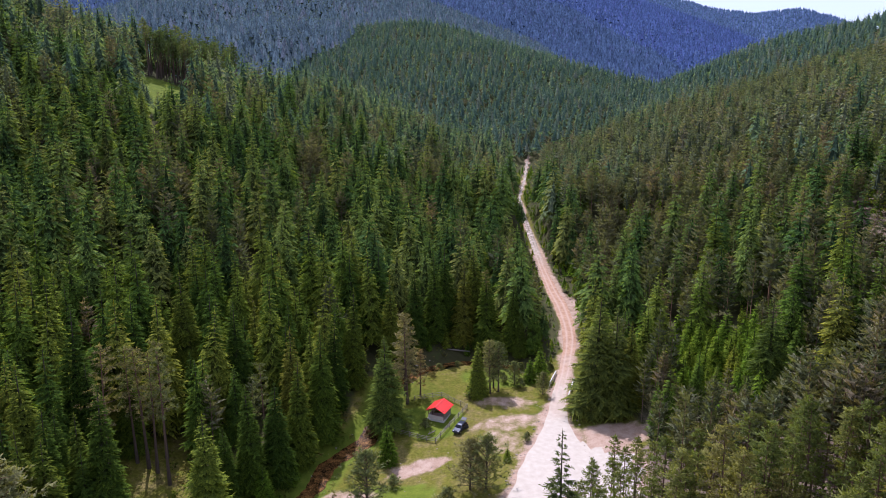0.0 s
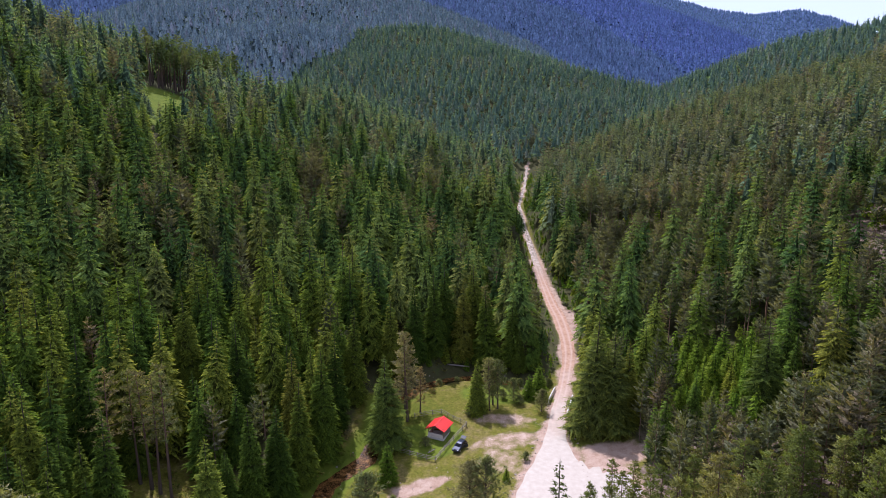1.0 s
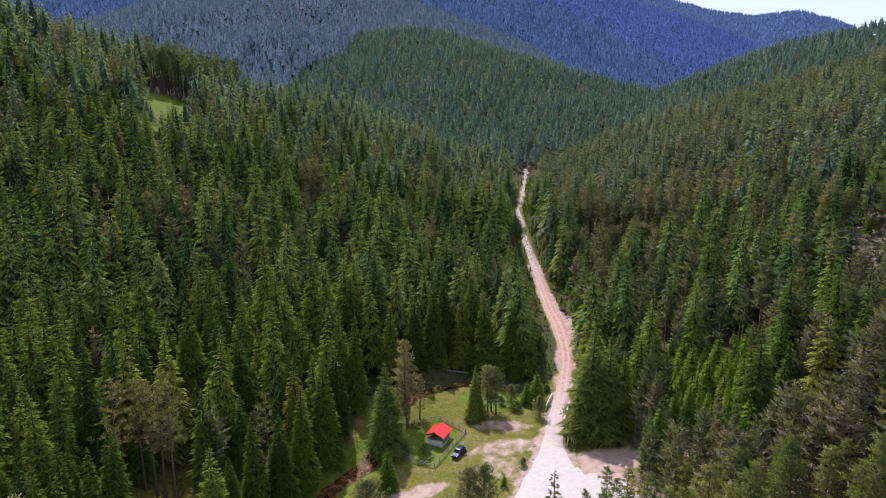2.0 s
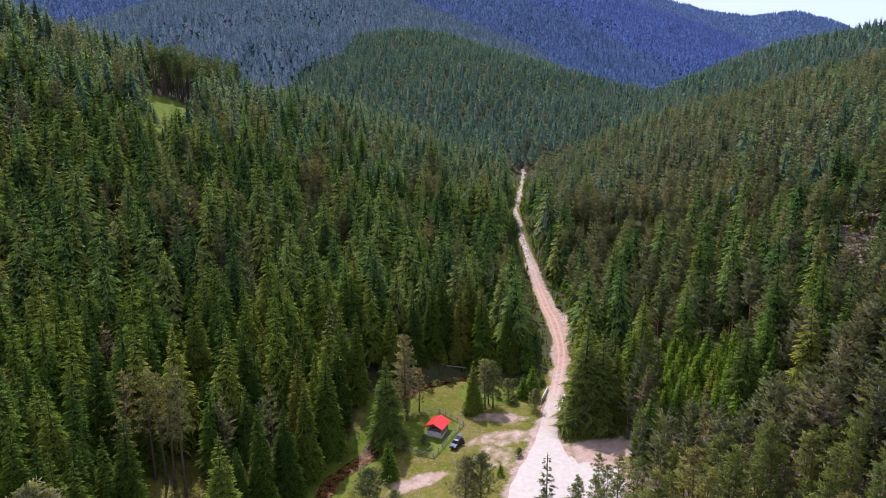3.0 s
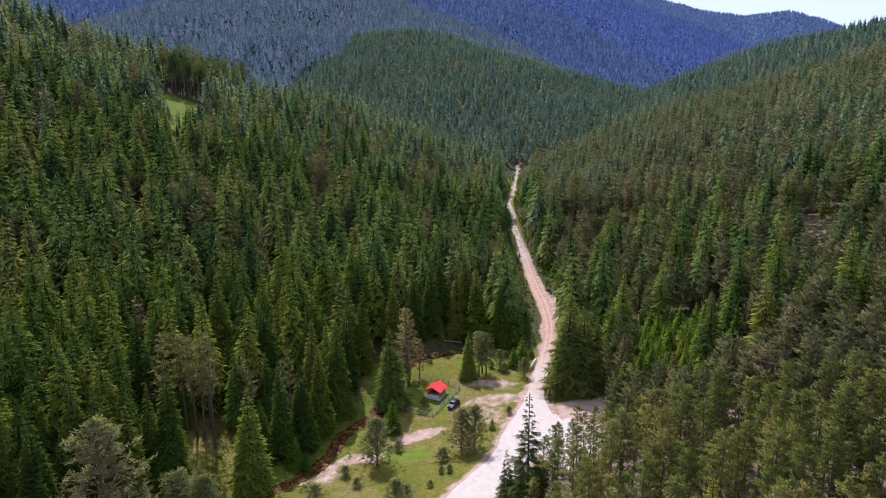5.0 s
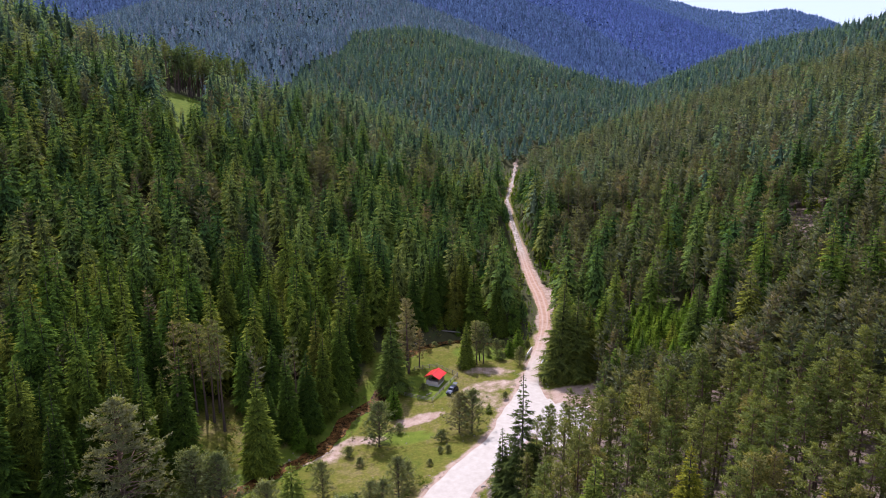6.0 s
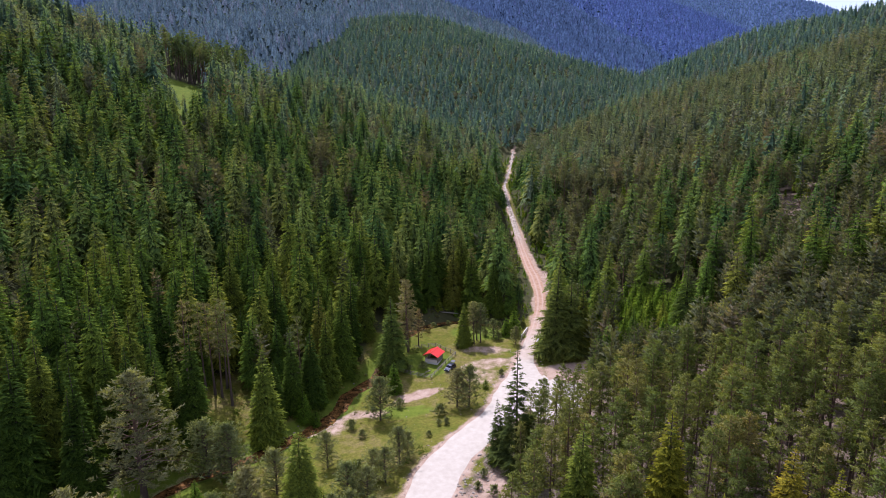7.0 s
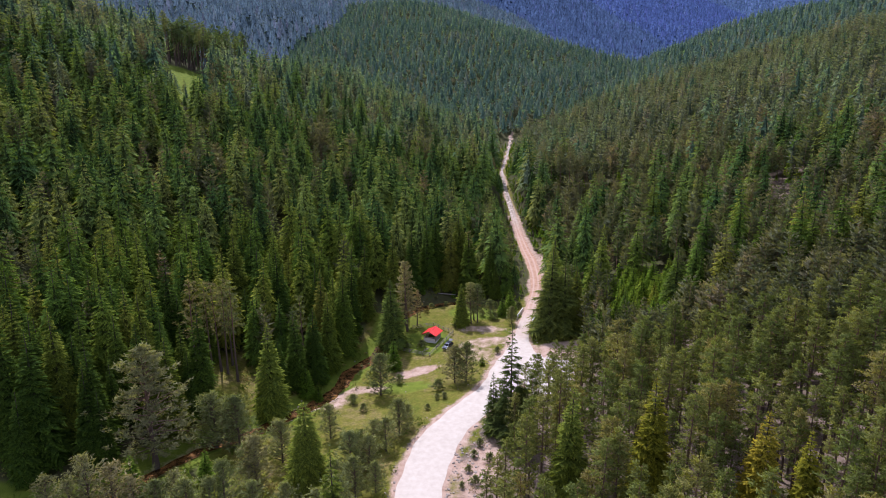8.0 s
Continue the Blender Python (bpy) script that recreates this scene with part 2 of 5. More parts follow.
foot_x = eased([-200, 40, 60, 90, 110, 130, 145, 160, 180, 700], [-90, -78, -66, -40, -30, -28, -20, 5, 30, 130], 2.0, 6.0)
crest_a = eased([-600, -254, -177, -121, -72, -29, 31, 70], [300, 331, 354, 365, 387, 403, 393, 400], 4.0, 12.0)
crest_f = eased([40, 76, 126, 180, 228, 294, 366, 412, 700], [410, 437, 488, 514, 517, 507, 460, 430, 380], 4.0, 14.0)


def along(pts, x, y):
    """Distance to a polyline, and how far along it the nearest place lies (0 to 1), for arrays."""
    best, where = np.full(np.shape(x), 1e9), np.zeros(np.shape(x))
    n = len(pts) - 1
    for i in range(n):
        (ax, ay), (bx, by) = pts[i][:2], pts[i + 1][:2]
        ux, uy = bx - ax, by - ay
        s = np.clip(((x - ax) * ux + (y - ay) * uy) / (ux * ux + uy * uy), 0, 1)
        d = np.hypot(x - ax - s * ux, y - ay - s * uy)
        where, best = np.where(d < best, (i + s) / n, where), np.minimum(d, best)
    return best, where


def tent(x, y, crest, slope, round_top=25.0):
    """The height of a ridge that falls away on both sides of its crest line."""
    best = np.full(np.shape(x), -1e9)
    for a, b in zip(crest, crest[1:]):
        d, s = along([a, b], x, y)
        best = np.maximum(best, a[2] + (b[2] - a[2]) * s - slope * (np.sqrt(d * d + round_top ** 2) - round_top))
    return best


RIDGE_B = [(-420, 935, 125), (-249, 921, 162), (-112, 907, 203), (-46, 893, 204), (18, 874, 193), (109, 837, 157), (203, 778, 127), (244, 746, 96)]
RIDGE_F2 = [(620, 600, 225), (489, 679, 180), (413, 727, 166), (333, 766, 129), (298, 780, 107)]


def waves(x, y, size, seed):
    """Smooth uneven ground from crossed waves."""
    r = np.random.RandomState(seed)
    out = 0
    for _ in range(7):
        a, k, p = r.rand() * 6.28, (0.5 + r.rand()) * 6.28 / size, r.rand() * 6.28
        out = out + np.sin((np.cos(a) * x + np.sin(a) * y) * k + p)
    return out / 4.0


def ground_z(x, y):
    x, y = np.asarray(x, float), np.asarray(y, float)
    z = floor_z(y) - 3.2 * smooth(3, 32, road_x(y) - x) * (1 - smooth(112, 146, y))
    rx = road_x(y)
    left = np.minimum(soft_up(foot_x(y) - x - 6, 5.0) * (0.22 + 0.13 * smooth(160, 270, y)), 120)
    right = soft_up(x - rx - 14 - 10 * smooth(120, 100, y) , 5.0) * (0.30 - 0.03 * smooth(60, 0, y))
    right = np.minimum(right, 150)
    rough = waves(x, y, 60, 3) * 1.4 + waves(x, y, 170, 5) * 2.6
    hill = smooth(4, 40, left + right)
    z = z + left + right + rough * hill
    over_a, over_f = np.clip(y - crest_a(x), 0, None), np.clip(y - crest_f(x), 0, None)
    side = smooth(40, 60, x - 0 * y)
    drop = (1 - side) * over_a * 0.75 + side * over_f * 0.75
    near = np.maximum(z - drop, 30.0)
    near = np.where(y < 250, z, near)
    far = np.maximum(tent(x, y, RIDGE_B, 0.42) + waves(x, y, 140, 8) * 6, tent(x, y, RIDGE_F2, 0.42))
    far = np.where(y > 380, far, -50)
    z = np.where(y > 380, np.maximum(near, far), near)
    z = z - np.clip(np.hypot(x, y - 200) - 1500, 0, None) * 0.03
    dr = np.abs(x - rx)
    bed = floor_z(y) + 0.25
    z = z + (bed - z) * (1 - smooth(3.5, 9, dr)) * (1 - smooth(500, 540, y))
    ds, _ = along(STREAM, x, y)
    z = z - 1.9 * (1 - smooth(1.5, 5.5, ds)) * smooth(3, 6, dr)
    return z


def patch(x, y, cx, cy, rx, ry, turn=0.0):
    """1 inside an oval, falling to 0 outside it."""
    c, s = math.cos(radians(turn)), math.sin(radians(turn))
    u, v = ((x - cx) * c + (y - cy) * s) / rx, (-(x - cx) * s + (y - cy) * c) / ry
    return 1 - smooth(0.75, 1.3, np.hypot(u, v))


def inside(poly, x, y):
    hit = np.zeros(np.shape(x), bool)
    for (ax, ay), (bx, by) in zip(poly, poly[1:] + poly[:1]):
        cross = ((ay > y) != (by > y)) & (x < (bx - ax) * (y - ay) / (by - ay + 1e-9) + ax)
        hit ^= cross
    return hit


MEADOW = [(-24, 117), (-19, 128), (-17, 136), (-15, 148), (-5, 156), (6, 161), (18, 159), (28, 154), (33, 140), (44, 128), (42, 112), (33, 100), (24, 96), (12, 82), (4, 66), (2, 35), (-30, 30), (-52, 50), (-50, 78), (-40, 88), (-31, 97), (-27, 106)]


def mesh_of(name, verts, faces, mat, smooth_shade=False, attrs=None):
    me = bpy.data.meshes.new(name)
    verts, faces = np.asarray(verts, np.float32), np.asarray(faces, np.int32)
    k = faces.shape[1]
    me.vertices.add(len(verts))
    me.vertices.foreach_set("co", verts.ravel())
    me.loops.add(faces.size)
    me.loops.foreach_set("vertex_index", faces.ravel())
    me.polygons.add(len(faces))
    me.polygons.foreach_set("loop_start", np.arange(0, faces.size, k, dtype=np.int32))
    me.polygons.foreach_set("use_smooth", np.full(len(faces), smooth_shade))
    for key, v in (attrs or {}).items():
        me.attributes.new(key, "FLOAT", "POINT").data.foreach_set("value", np.asarray(v, np.float32))
    me.update(calc_edges=True)
    me.materials.append(mat)
    return me


def grid_faces(nu, nv):
    i = np.arange(nu * nv).reshape(nv, nu)
    return np.stack([i[:-1, :-1], i[:-1, 1:], i[1:, 1:], i[1:, :-1]], -1).reshape(-1, 4)


def stretch(n, lo, hi, centre, fine):
    """n places from lo to hi, crowded round the centre."""
    a, b = math.asinh((lo - centre) / fine), math.asinh((hi - centre) / fine)
    return centre + fine * np.sinh(np.linspace(a, b, n))


gx, gy = np.meshgrid(stretch(250, -2600, 2600, 2, 80), stretch(270, -700, 2400, 110, 80))
gz = ground_z(gx, gy)
dr, (ds, _) = np.abs(gx - road_x(gy)), along(STREAM, gx, gy)
meadow = inside(MEADOW, gx, gy)
wood = np.where(meadow, 0.0, 1.0) * (1 - 0.9 * patch(gx, gy, -53, 106, 13, 14, 20)) * (1 - 0.7 * ((gx < -36) & (gy < 62))) * (0.15 + 0.85 * smooth(5, 10, ds + 20 * (gy > 150))) * np.maximum(smooth(4, 9, dr + 4 * smooth(150, 170, gy)), gy > 440) * (1 - patch(gx, gy, -135, 304, 17, 36, 22))
wide = road_half(gy)
bare = np.maximum.reduce([(1 - smooth(0.2, 2.6, (dr - wide) * (1 + smooth(120, 150, gy) + 2 * smooth(230, 300, gy)))) * (gy < 515), patch(gx, gy, -5, 115.3, 6.8, 2.3, 24), 0.52 * patch(gx, gy, 15, 129, 10, 2.6, 6), 0.9 * patch(gx, gy, 38, 122, 8, 5, -10),
                          0.5 * patch(gx, gy, 13, 122, 5, 6), 0.5 * (1 - smooth(1.0, 3.6, ds)) * (gy < 106), 0.66 * patch(gx, gy, -20, 105, 8, 2.4, 8), 0.62 * patch(gx, gy, -27, 100, 6, 5), 0.75 * patch(gx, gy, 43.5, 200, 2.6, 14), 0.85 * patch(gx, gy, 33, 110, 8, 10),
                          0.72 * patch(gx, gy, 9, 65, 4, 13, -22), 0.62 * patch(gx, gy, 15.5, 139, 8, 3, -8), 0.6 * patch(gx, gy, 17, 130.5, 7, 3.2, 6), 0.5 * patch(gx, gy, -48, 112, 3, 2)])
lush = np.maximum.reduce([1.2 * patch(gx, gy, -2.5, 131.5, 7.5, 6.5), 0.8 * (1 - smooth(3, 8, ds)) * (gy < 150), 0.8 * patch(gx, gy, 16, 152, 12, 6), 0.7 * patch(gx, gy, -9, 106, 9, 4), 1.3 * patch(gx, gy, -135, 304, 20, 40, 22), 0.75 * patch(gx, gy, -66, 60, 26, 22)])
slash = np.maximum(patch(gx, gy, 45, 70, 45, 55), patch(gx, gy, 150, 190, 30, 60)) * np.where(meadow, 0, 1)
tagged(new("ground", mesh_of("ground", np.stack([gx, gy, gz], -1).reshape(-1, 3), grid_faces(250, 270), GROUND, True,
                             {"wood": wood.ravel(), "lush": lush.ravel(), "bare": bare.ravel(), "slash": slash.ravel()})),
       "grassy valley floor and forested hillsides with bare earth", "ground", kind="structure")

# road ribbon with two worn wheel tracks
rv, ru = np.meshgrid(np.arange(-80, 515, 1.2), np.linspace(-1, 1, 15), indexing="ij")
rxx = road_x(rv) + ru * road_half(rv) * (1 + (0.03 * np.sin(rv * 0.9 + ru * 2) + 0.04 * np.sin(rv * 0.37 + ru)) * np.abs(ru))
rut = np.exp(-((np.abs(ru) - 0.42) / 0.13) ** 2)
rzz = np.maximum(ground_z(rxx, rv), floor_z(rv) + 0.2) + 0.1 - 0.09 * np.abs(ru) ** 6 - 0.04 * rut
tagged(new("road", mesh_of("road", np.stack([rxx, rv, rzz], -1).reshape(-1, 3), grid_faces(15, rv.shape[0]), ROAD_MAT, True, {"rut": rut.ravel() * smooth(125, 150, rv).ravel()})),
       "winding white gravel road with worn wheel tracks", "road", kind="structure")

# gravel pad where the road widens
pv, pu = np.meshgrid(np.linspace(0, 2 * math.pi, 161), np.linspace(0.02, 1, 9), indexing="ij")
edge = 1 + 0.06 * np.sin(17 * pv) + 0.04 * np.sin(29 * pv + 1) + 0.1 * np.sin(3 * pv + 1) + 0.07 * np.sin(5 * pv) + 0.05 * np.sin(11 * pv + 2)
pxx, pyy = 30 + 9 * pu * edge * np.cos(pv), 107.5 + 12.5 * pu * edge * np.sin(pv)
tagged(new("gravel_pad", mesh_of("gravel_pad", np.stack([pxx, pyy, ground_z(pxx, pyy) + 0.07 - 0.12 * pu ** 8], -1).reshape(-1, 3), grid_faces(9, 161), ROAD_MAT, True, {"rut": np.zeros(pxx.size)})),
       "flat pad of white gravel beside the road", "road", kind="structure")

# ---- trees: needles as many small blades ----
rng = np.random.RandomState(7)


def tier_crown(h, r, levels, boughs, pairs, rs, low=0.04, shape=0.85, core=0.34, ragged=0.16, tip=True, width=1.0, thin=0.0, rise=0.0, heart=-0.8, turned=0.5, inner=-0.45):
    """Loose triangles of a spruce crown, and how fresh each corner's needles are: close whorls of boughs that sag and
    lift at the tip, each a spray of flat side twigs, round a dark heart. Below 0, heart and inner paint in the shade of
    the crown's inside. thin: the share of short boughs. rise: how far boughs point upwards, or, below 0, hang. turned:
    how unevenly twigs roll."""
    v, fresh = [], []
    up = np.array([0, 0, 1.0])
    for i in range(levels):
        u = (i + 0.25 * rs.rand()) / levels
        here = boughs if u < 0.72 else max(4, int(boughs * 0.72))
        turn = rs.rand() * 6.283
        round_level = 0.92 + 0.16 * rs.rand()
        for k in range(here):
            uu = min(0.985, max(0.0, u + rs.normal() * 0.22 / levels))
            a = turn + 6.283 * (k + 0.5 * rs.rand()) / here
            L = (r * (1 - uu) ** shape + 0.012 * h) * round_level * (1 - ragged + 2 * ragged * rs.rand())
            if uu < 0.12:
                L *= 0.72 + 2.3 * uu
            if rs.rand() < thin:
                L *= 0.35 + 0.4 * rs.rand()
            d, s = np.array([math.cos(a), math.sin(a), 0]), np.array([-math.sin(a), math.cos(a), 0])
            z0 = h * (low + (0.985 - low) * uu)
            sag, curl = 0.62 * (1 - uu) ** 0.7 - 0.34 - rise, 0.3 * (1 - uu) + 0.06 * rs.normal()
            glow = 0.75 + 0.35 * rs.rand()

            def at(q):
                return d * (L * q) + up * (z0 - L * (sag * q + 0.22 * q) + L * curl * q * q)

            blades = []
            if tip:
                blades.append((at(0.4), at(1.02) - at(0.4) + s * L * 0.06 * rs.normal(), 0.13 if pairs else 0.24, 1.0))
            for j in range(pairs):
                q = 0.34 + 0.5 * (j + 0.6 * rs.rand()) / pairs
                for side in (-1, 1):
                    way = d * 0.72 + s * side * (0.62 + 0.3 * rs.rand()) - up * (0.42 - 0.3 * uu - 0.8 * rise + 0.5 * (rs.rand() - 0.5))
                    ln = L * (0.62 - 0.3 * q + 0.06 * rs.normal()) if pairs > 1 else L * 0.56
                    blades.append((at(q), way * ln, 0.26 / (pairs + 1) + 0.015, 0.5 + 0.5 * q))
            for base, way, half, bright in blades:
                w = np.cross(way, up)
                w /= np.linalg.norm(w) + 1e-9
                lift = np.cross(w, way)
                lift /= np.linalg.norm(lift) + 1e-9
                roll = rs.normal() * turned
                w = (w * math.cos(roll) + lift * math.sin(roll)) * (half * L * width + 0.0015 * h)
                v += [base + w, base - w, base + way]
                # twig roots coloured darker, as shaded inside the crown
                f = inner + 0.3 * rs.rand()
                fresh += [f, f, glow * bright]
    t = 0.005 * h
    v += [(t, 0, h * 0.94), (-t, 0, h * 0.94), (0, 0, h), (0, t, h * 0.94), (0, -t, h * 0.94), (0, 0, h)]
    fresh += [0.6] * 6
    n = 6 if levels > 14 else 4
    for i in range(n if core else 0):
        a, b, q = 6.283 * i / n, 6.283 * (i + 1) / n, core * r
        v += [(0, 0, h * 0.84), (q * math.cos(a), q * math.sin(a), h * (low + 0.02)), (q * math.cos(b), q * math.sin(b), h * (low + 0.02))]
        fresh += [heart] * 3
    return np.array(v, float), np.array(fresh)


def clump_crown(h, r, low, clumps, blades, rs, top=0.8, size=0.3, width=0.16):
    """The same for a pine's or bush's crown: tufts of needles at the branch ends, thin enough to see through."""
    v, fresh = [], []
    for i in range(clumps):
        u = (i + rs.rand()) / clumps
        zz = h * (low + (0.96 - low) * u)
        rr = r * min(1.0, 0.55 + 2.2 * u) * (1 - u) ** 0.55 if top < 1 else r * math.sqrt(max(0.0, 1 - (2 * u - 0.8) ** 2 * 0.8))
        a = i * 2.4 + rs.rand()
        q = rr * (0.25 + 0.75 * rs.rand() ** 0.6)
        c = np.array([q * math.cos(a), q * math.sin(a), zz + 0.25 * q])
        cs = r * size * (0.7 + 0.6 * rs.rand()) * (1.1 - 0.35 * u)
        for k in range(blades):
            d = rs.normal(size=3) * (1.0, 1.0, 0.6)
            d += 0.6 * np.array([math.cos(a), math.sin(a), 0.7])
            d /= np.linalg.norm(d) + 1e-6
            s = np.cross(d, rs.normal(size=3))
            s /= np.linalg.norm(s) + 1e-6
            w = cs * width * (0.8 + 0.5 * rs.rand())
            o = c - d * cs * 0.25 + rs.normal(size=3) * cs * 0.25
            v += [o + s * w, o - s * w, o + d * cs * (0.8 + 0.5 * rs.rand())]
            f = rs.rand() * 0.3
            fresh += [f, f, 0.5 + f]
    return np.array(v, float), np.array(fresh)


def trunk_tris(h, r, sides, rs, bend=0.0):
    """A tapered, slightly bent stem."""
    rings = 5 if sides > 4 else 2
    p = []
    for i in range(rings + 1):
        u = i / rings
        rad = r * (1 - 0.86 * u) * (1.35 if i == 0 else 1)
        ox, oy = bend * math.sin(u * 2.2) * h * 0.02, bend * math.cos(u * 3) * h * 0.012 * u
        p.append([(ox + rad * math.cos(6.283 * k / sides), oy + rad * math.sin(6.283 * k / sides), h * u - (0.6 if i == 0 else 0)) for k in range(sides)])
    v = []
    for i in range(rings):
        for k in range(sides):
            a, b, c, d = p[i][k], p[i][(k + 1) % sides], p[i + 1][(k + 1) % sides], p[i + 1][k]
            v += [a, b, c, a, c, d]
    return np.array(v, float)


def limb(a, b, r0, r1):
    a, b = np.array(a, float), np.array(b, float)
    d = (b - a) / (np.linalg.norm(b - a) + 1e-9)
    s = np.cross(d, (0.3, 0.2, 0.93))
    s /= np.linalg.norm(s) + 1e-9
    t = np.cross(d, s)
    q = [(math.cos(x), math.sin(x)) for x in (0, 2.09, 4.19)]
    lo, hi = [a + r0 * (c * s + e * t) for c, e in q], [b + r1 * (c * s + e * t) for c, e in q]
    v = []
    for k in range(3):
        m = (k + 1) % 3
        v += [lo[k], lo[m], hi[m], lo[k], hi[m], hi[k]]
    return v


def limb_crown(h, r, low, limbs, tufts, blades, size, rs, rising=0.35, point=0.68):
    """A pine's crown: limbs all round the stem, each ending in tufts of needles. Returns the limbs' triangles and the crown."""
    wood, v, fresh = [], [], []
    for i in range(limbs):
        u = (i + 0.7 * rs.rand()) / limbs
        z, a = h * (low + (0.97 - low) * u), i * 2.4 + rs.rand() * 0.8
        ln = r * (min(1.0, 0.6 + 1.6 * u) * (1 - u) ** point if low > 0.1 else (1 - u) ** 0.7) * (0.42 + 0.75 * rs.rand()) + 0.02 * h
        up = rising * (0.5 + 0.7 * u) + 0.1 * rs.normal()
        a0, tip = np.array([0, 0, z]), np.array([ln * math.cos(a), ln * math.sin(a), z + ln * up])
        wood += limb(a0, tip, 0.012 * r + 0.012, 0.008)
        for k in range(tufts):
            q = 1.0 - 0.62 * k / tufts
            c = a0 + (tip - a0) * q + rs.normal(size=3) * (0.16, 0.16, 0.06) * ln
            cs = size * (0.7 + 0.6 * rs.rand())
            for _ in range(blades):
                d = rs.normal(size=3) * (1.0, 1.0, 0.55) + 0.7 * np.array([math.cos(a), math.sin(a), 0.6])
                d /= np.linalg.norm(d) + 1e-6
                s = np.cross(d, rs.normal(size=3))
                s *= cs * 0.24 / (np.linalg.norm(s) + 1e-6)
                o = c + rs.normal(size=3) * cs * (0.4, 0.4, 0.22)
                v += [o + s, o - s, o + d * cs * (0.9 + 0.5 * rs.rand())]
                f = rs.rand() * 0.3
                fresh += [f, f, 0.5 + f]
    return wood, (np.array(v, float), np.array(fresh))


def crown_normals(v, out=0.85, up=0.5, own=0.45):
    """Turns every triangle of a crown to face outwards, and gives the corners normals between the crown's round form and the twig's own."""
    t = np.array(v, float).reshape(-1, 3, 3)
    own_n = np.cross(t[:, 1] - t[:, 0], t[:, 2] - t[:, 0])
    own_n /= np.linalg.norm(own_n, axis=1, keepdims=True) + 1e-12
    mid = t.mean(1)
    radial = mid * (1, 1, 0)
    radial /= np.linalg.norm(radial, axis=1, keepdims=True) + 1e-6
    form = radial * out + np.array([0, 0, up])
    flip = (own_n * form).sum(1) < 0
    own_n[flip] *= -1
    n = form + own_n * own
    n /= np.linalg.norm(n, axis=1, keepdims=True)
    return flip, np.repeat(n, 3, 0)


def outward(crown):
    """A crown with its triangles wound outwards: corners, freshness, normals."""
    v, fresh = np.array(crown[0], float).reshape(-1, 3, 3), np.array(crown[1], float).reshape(-1, 3)
    flip, n = crown_normals(v)
    v[flip], fresh[flip] = v[flip][:, [1, 0, 2]], fresh[flip][:, [1, 0, 2]]
    return v.reshape(-1, 3), fresh.ravel(), n


def soup(name, v, mat, tone=None, fresh=None, normals=None):
    """A mesh from loose triangles."""
    v = np.asarray(v, np.float32).reshape(-1, 3)
    me = mesh_of(name, v, np.arange(len(v)).reshape(-1, 3), mat, normals is not None, {k: a for k, a in (("tone", tone), ("fresh", fresh)) if a is not None})
    if normals is not None:
        me.attributes.new("custom_normal", "FLOAT_VECTOR", "POINT").data.foreach_set("vector", np.asarray(normals, np.float32).ravel())
    return me


def needles(crown, mat):
    v, fresh, n = outward(crown)
    return soup("crown", v, mat, None, fresh, n)


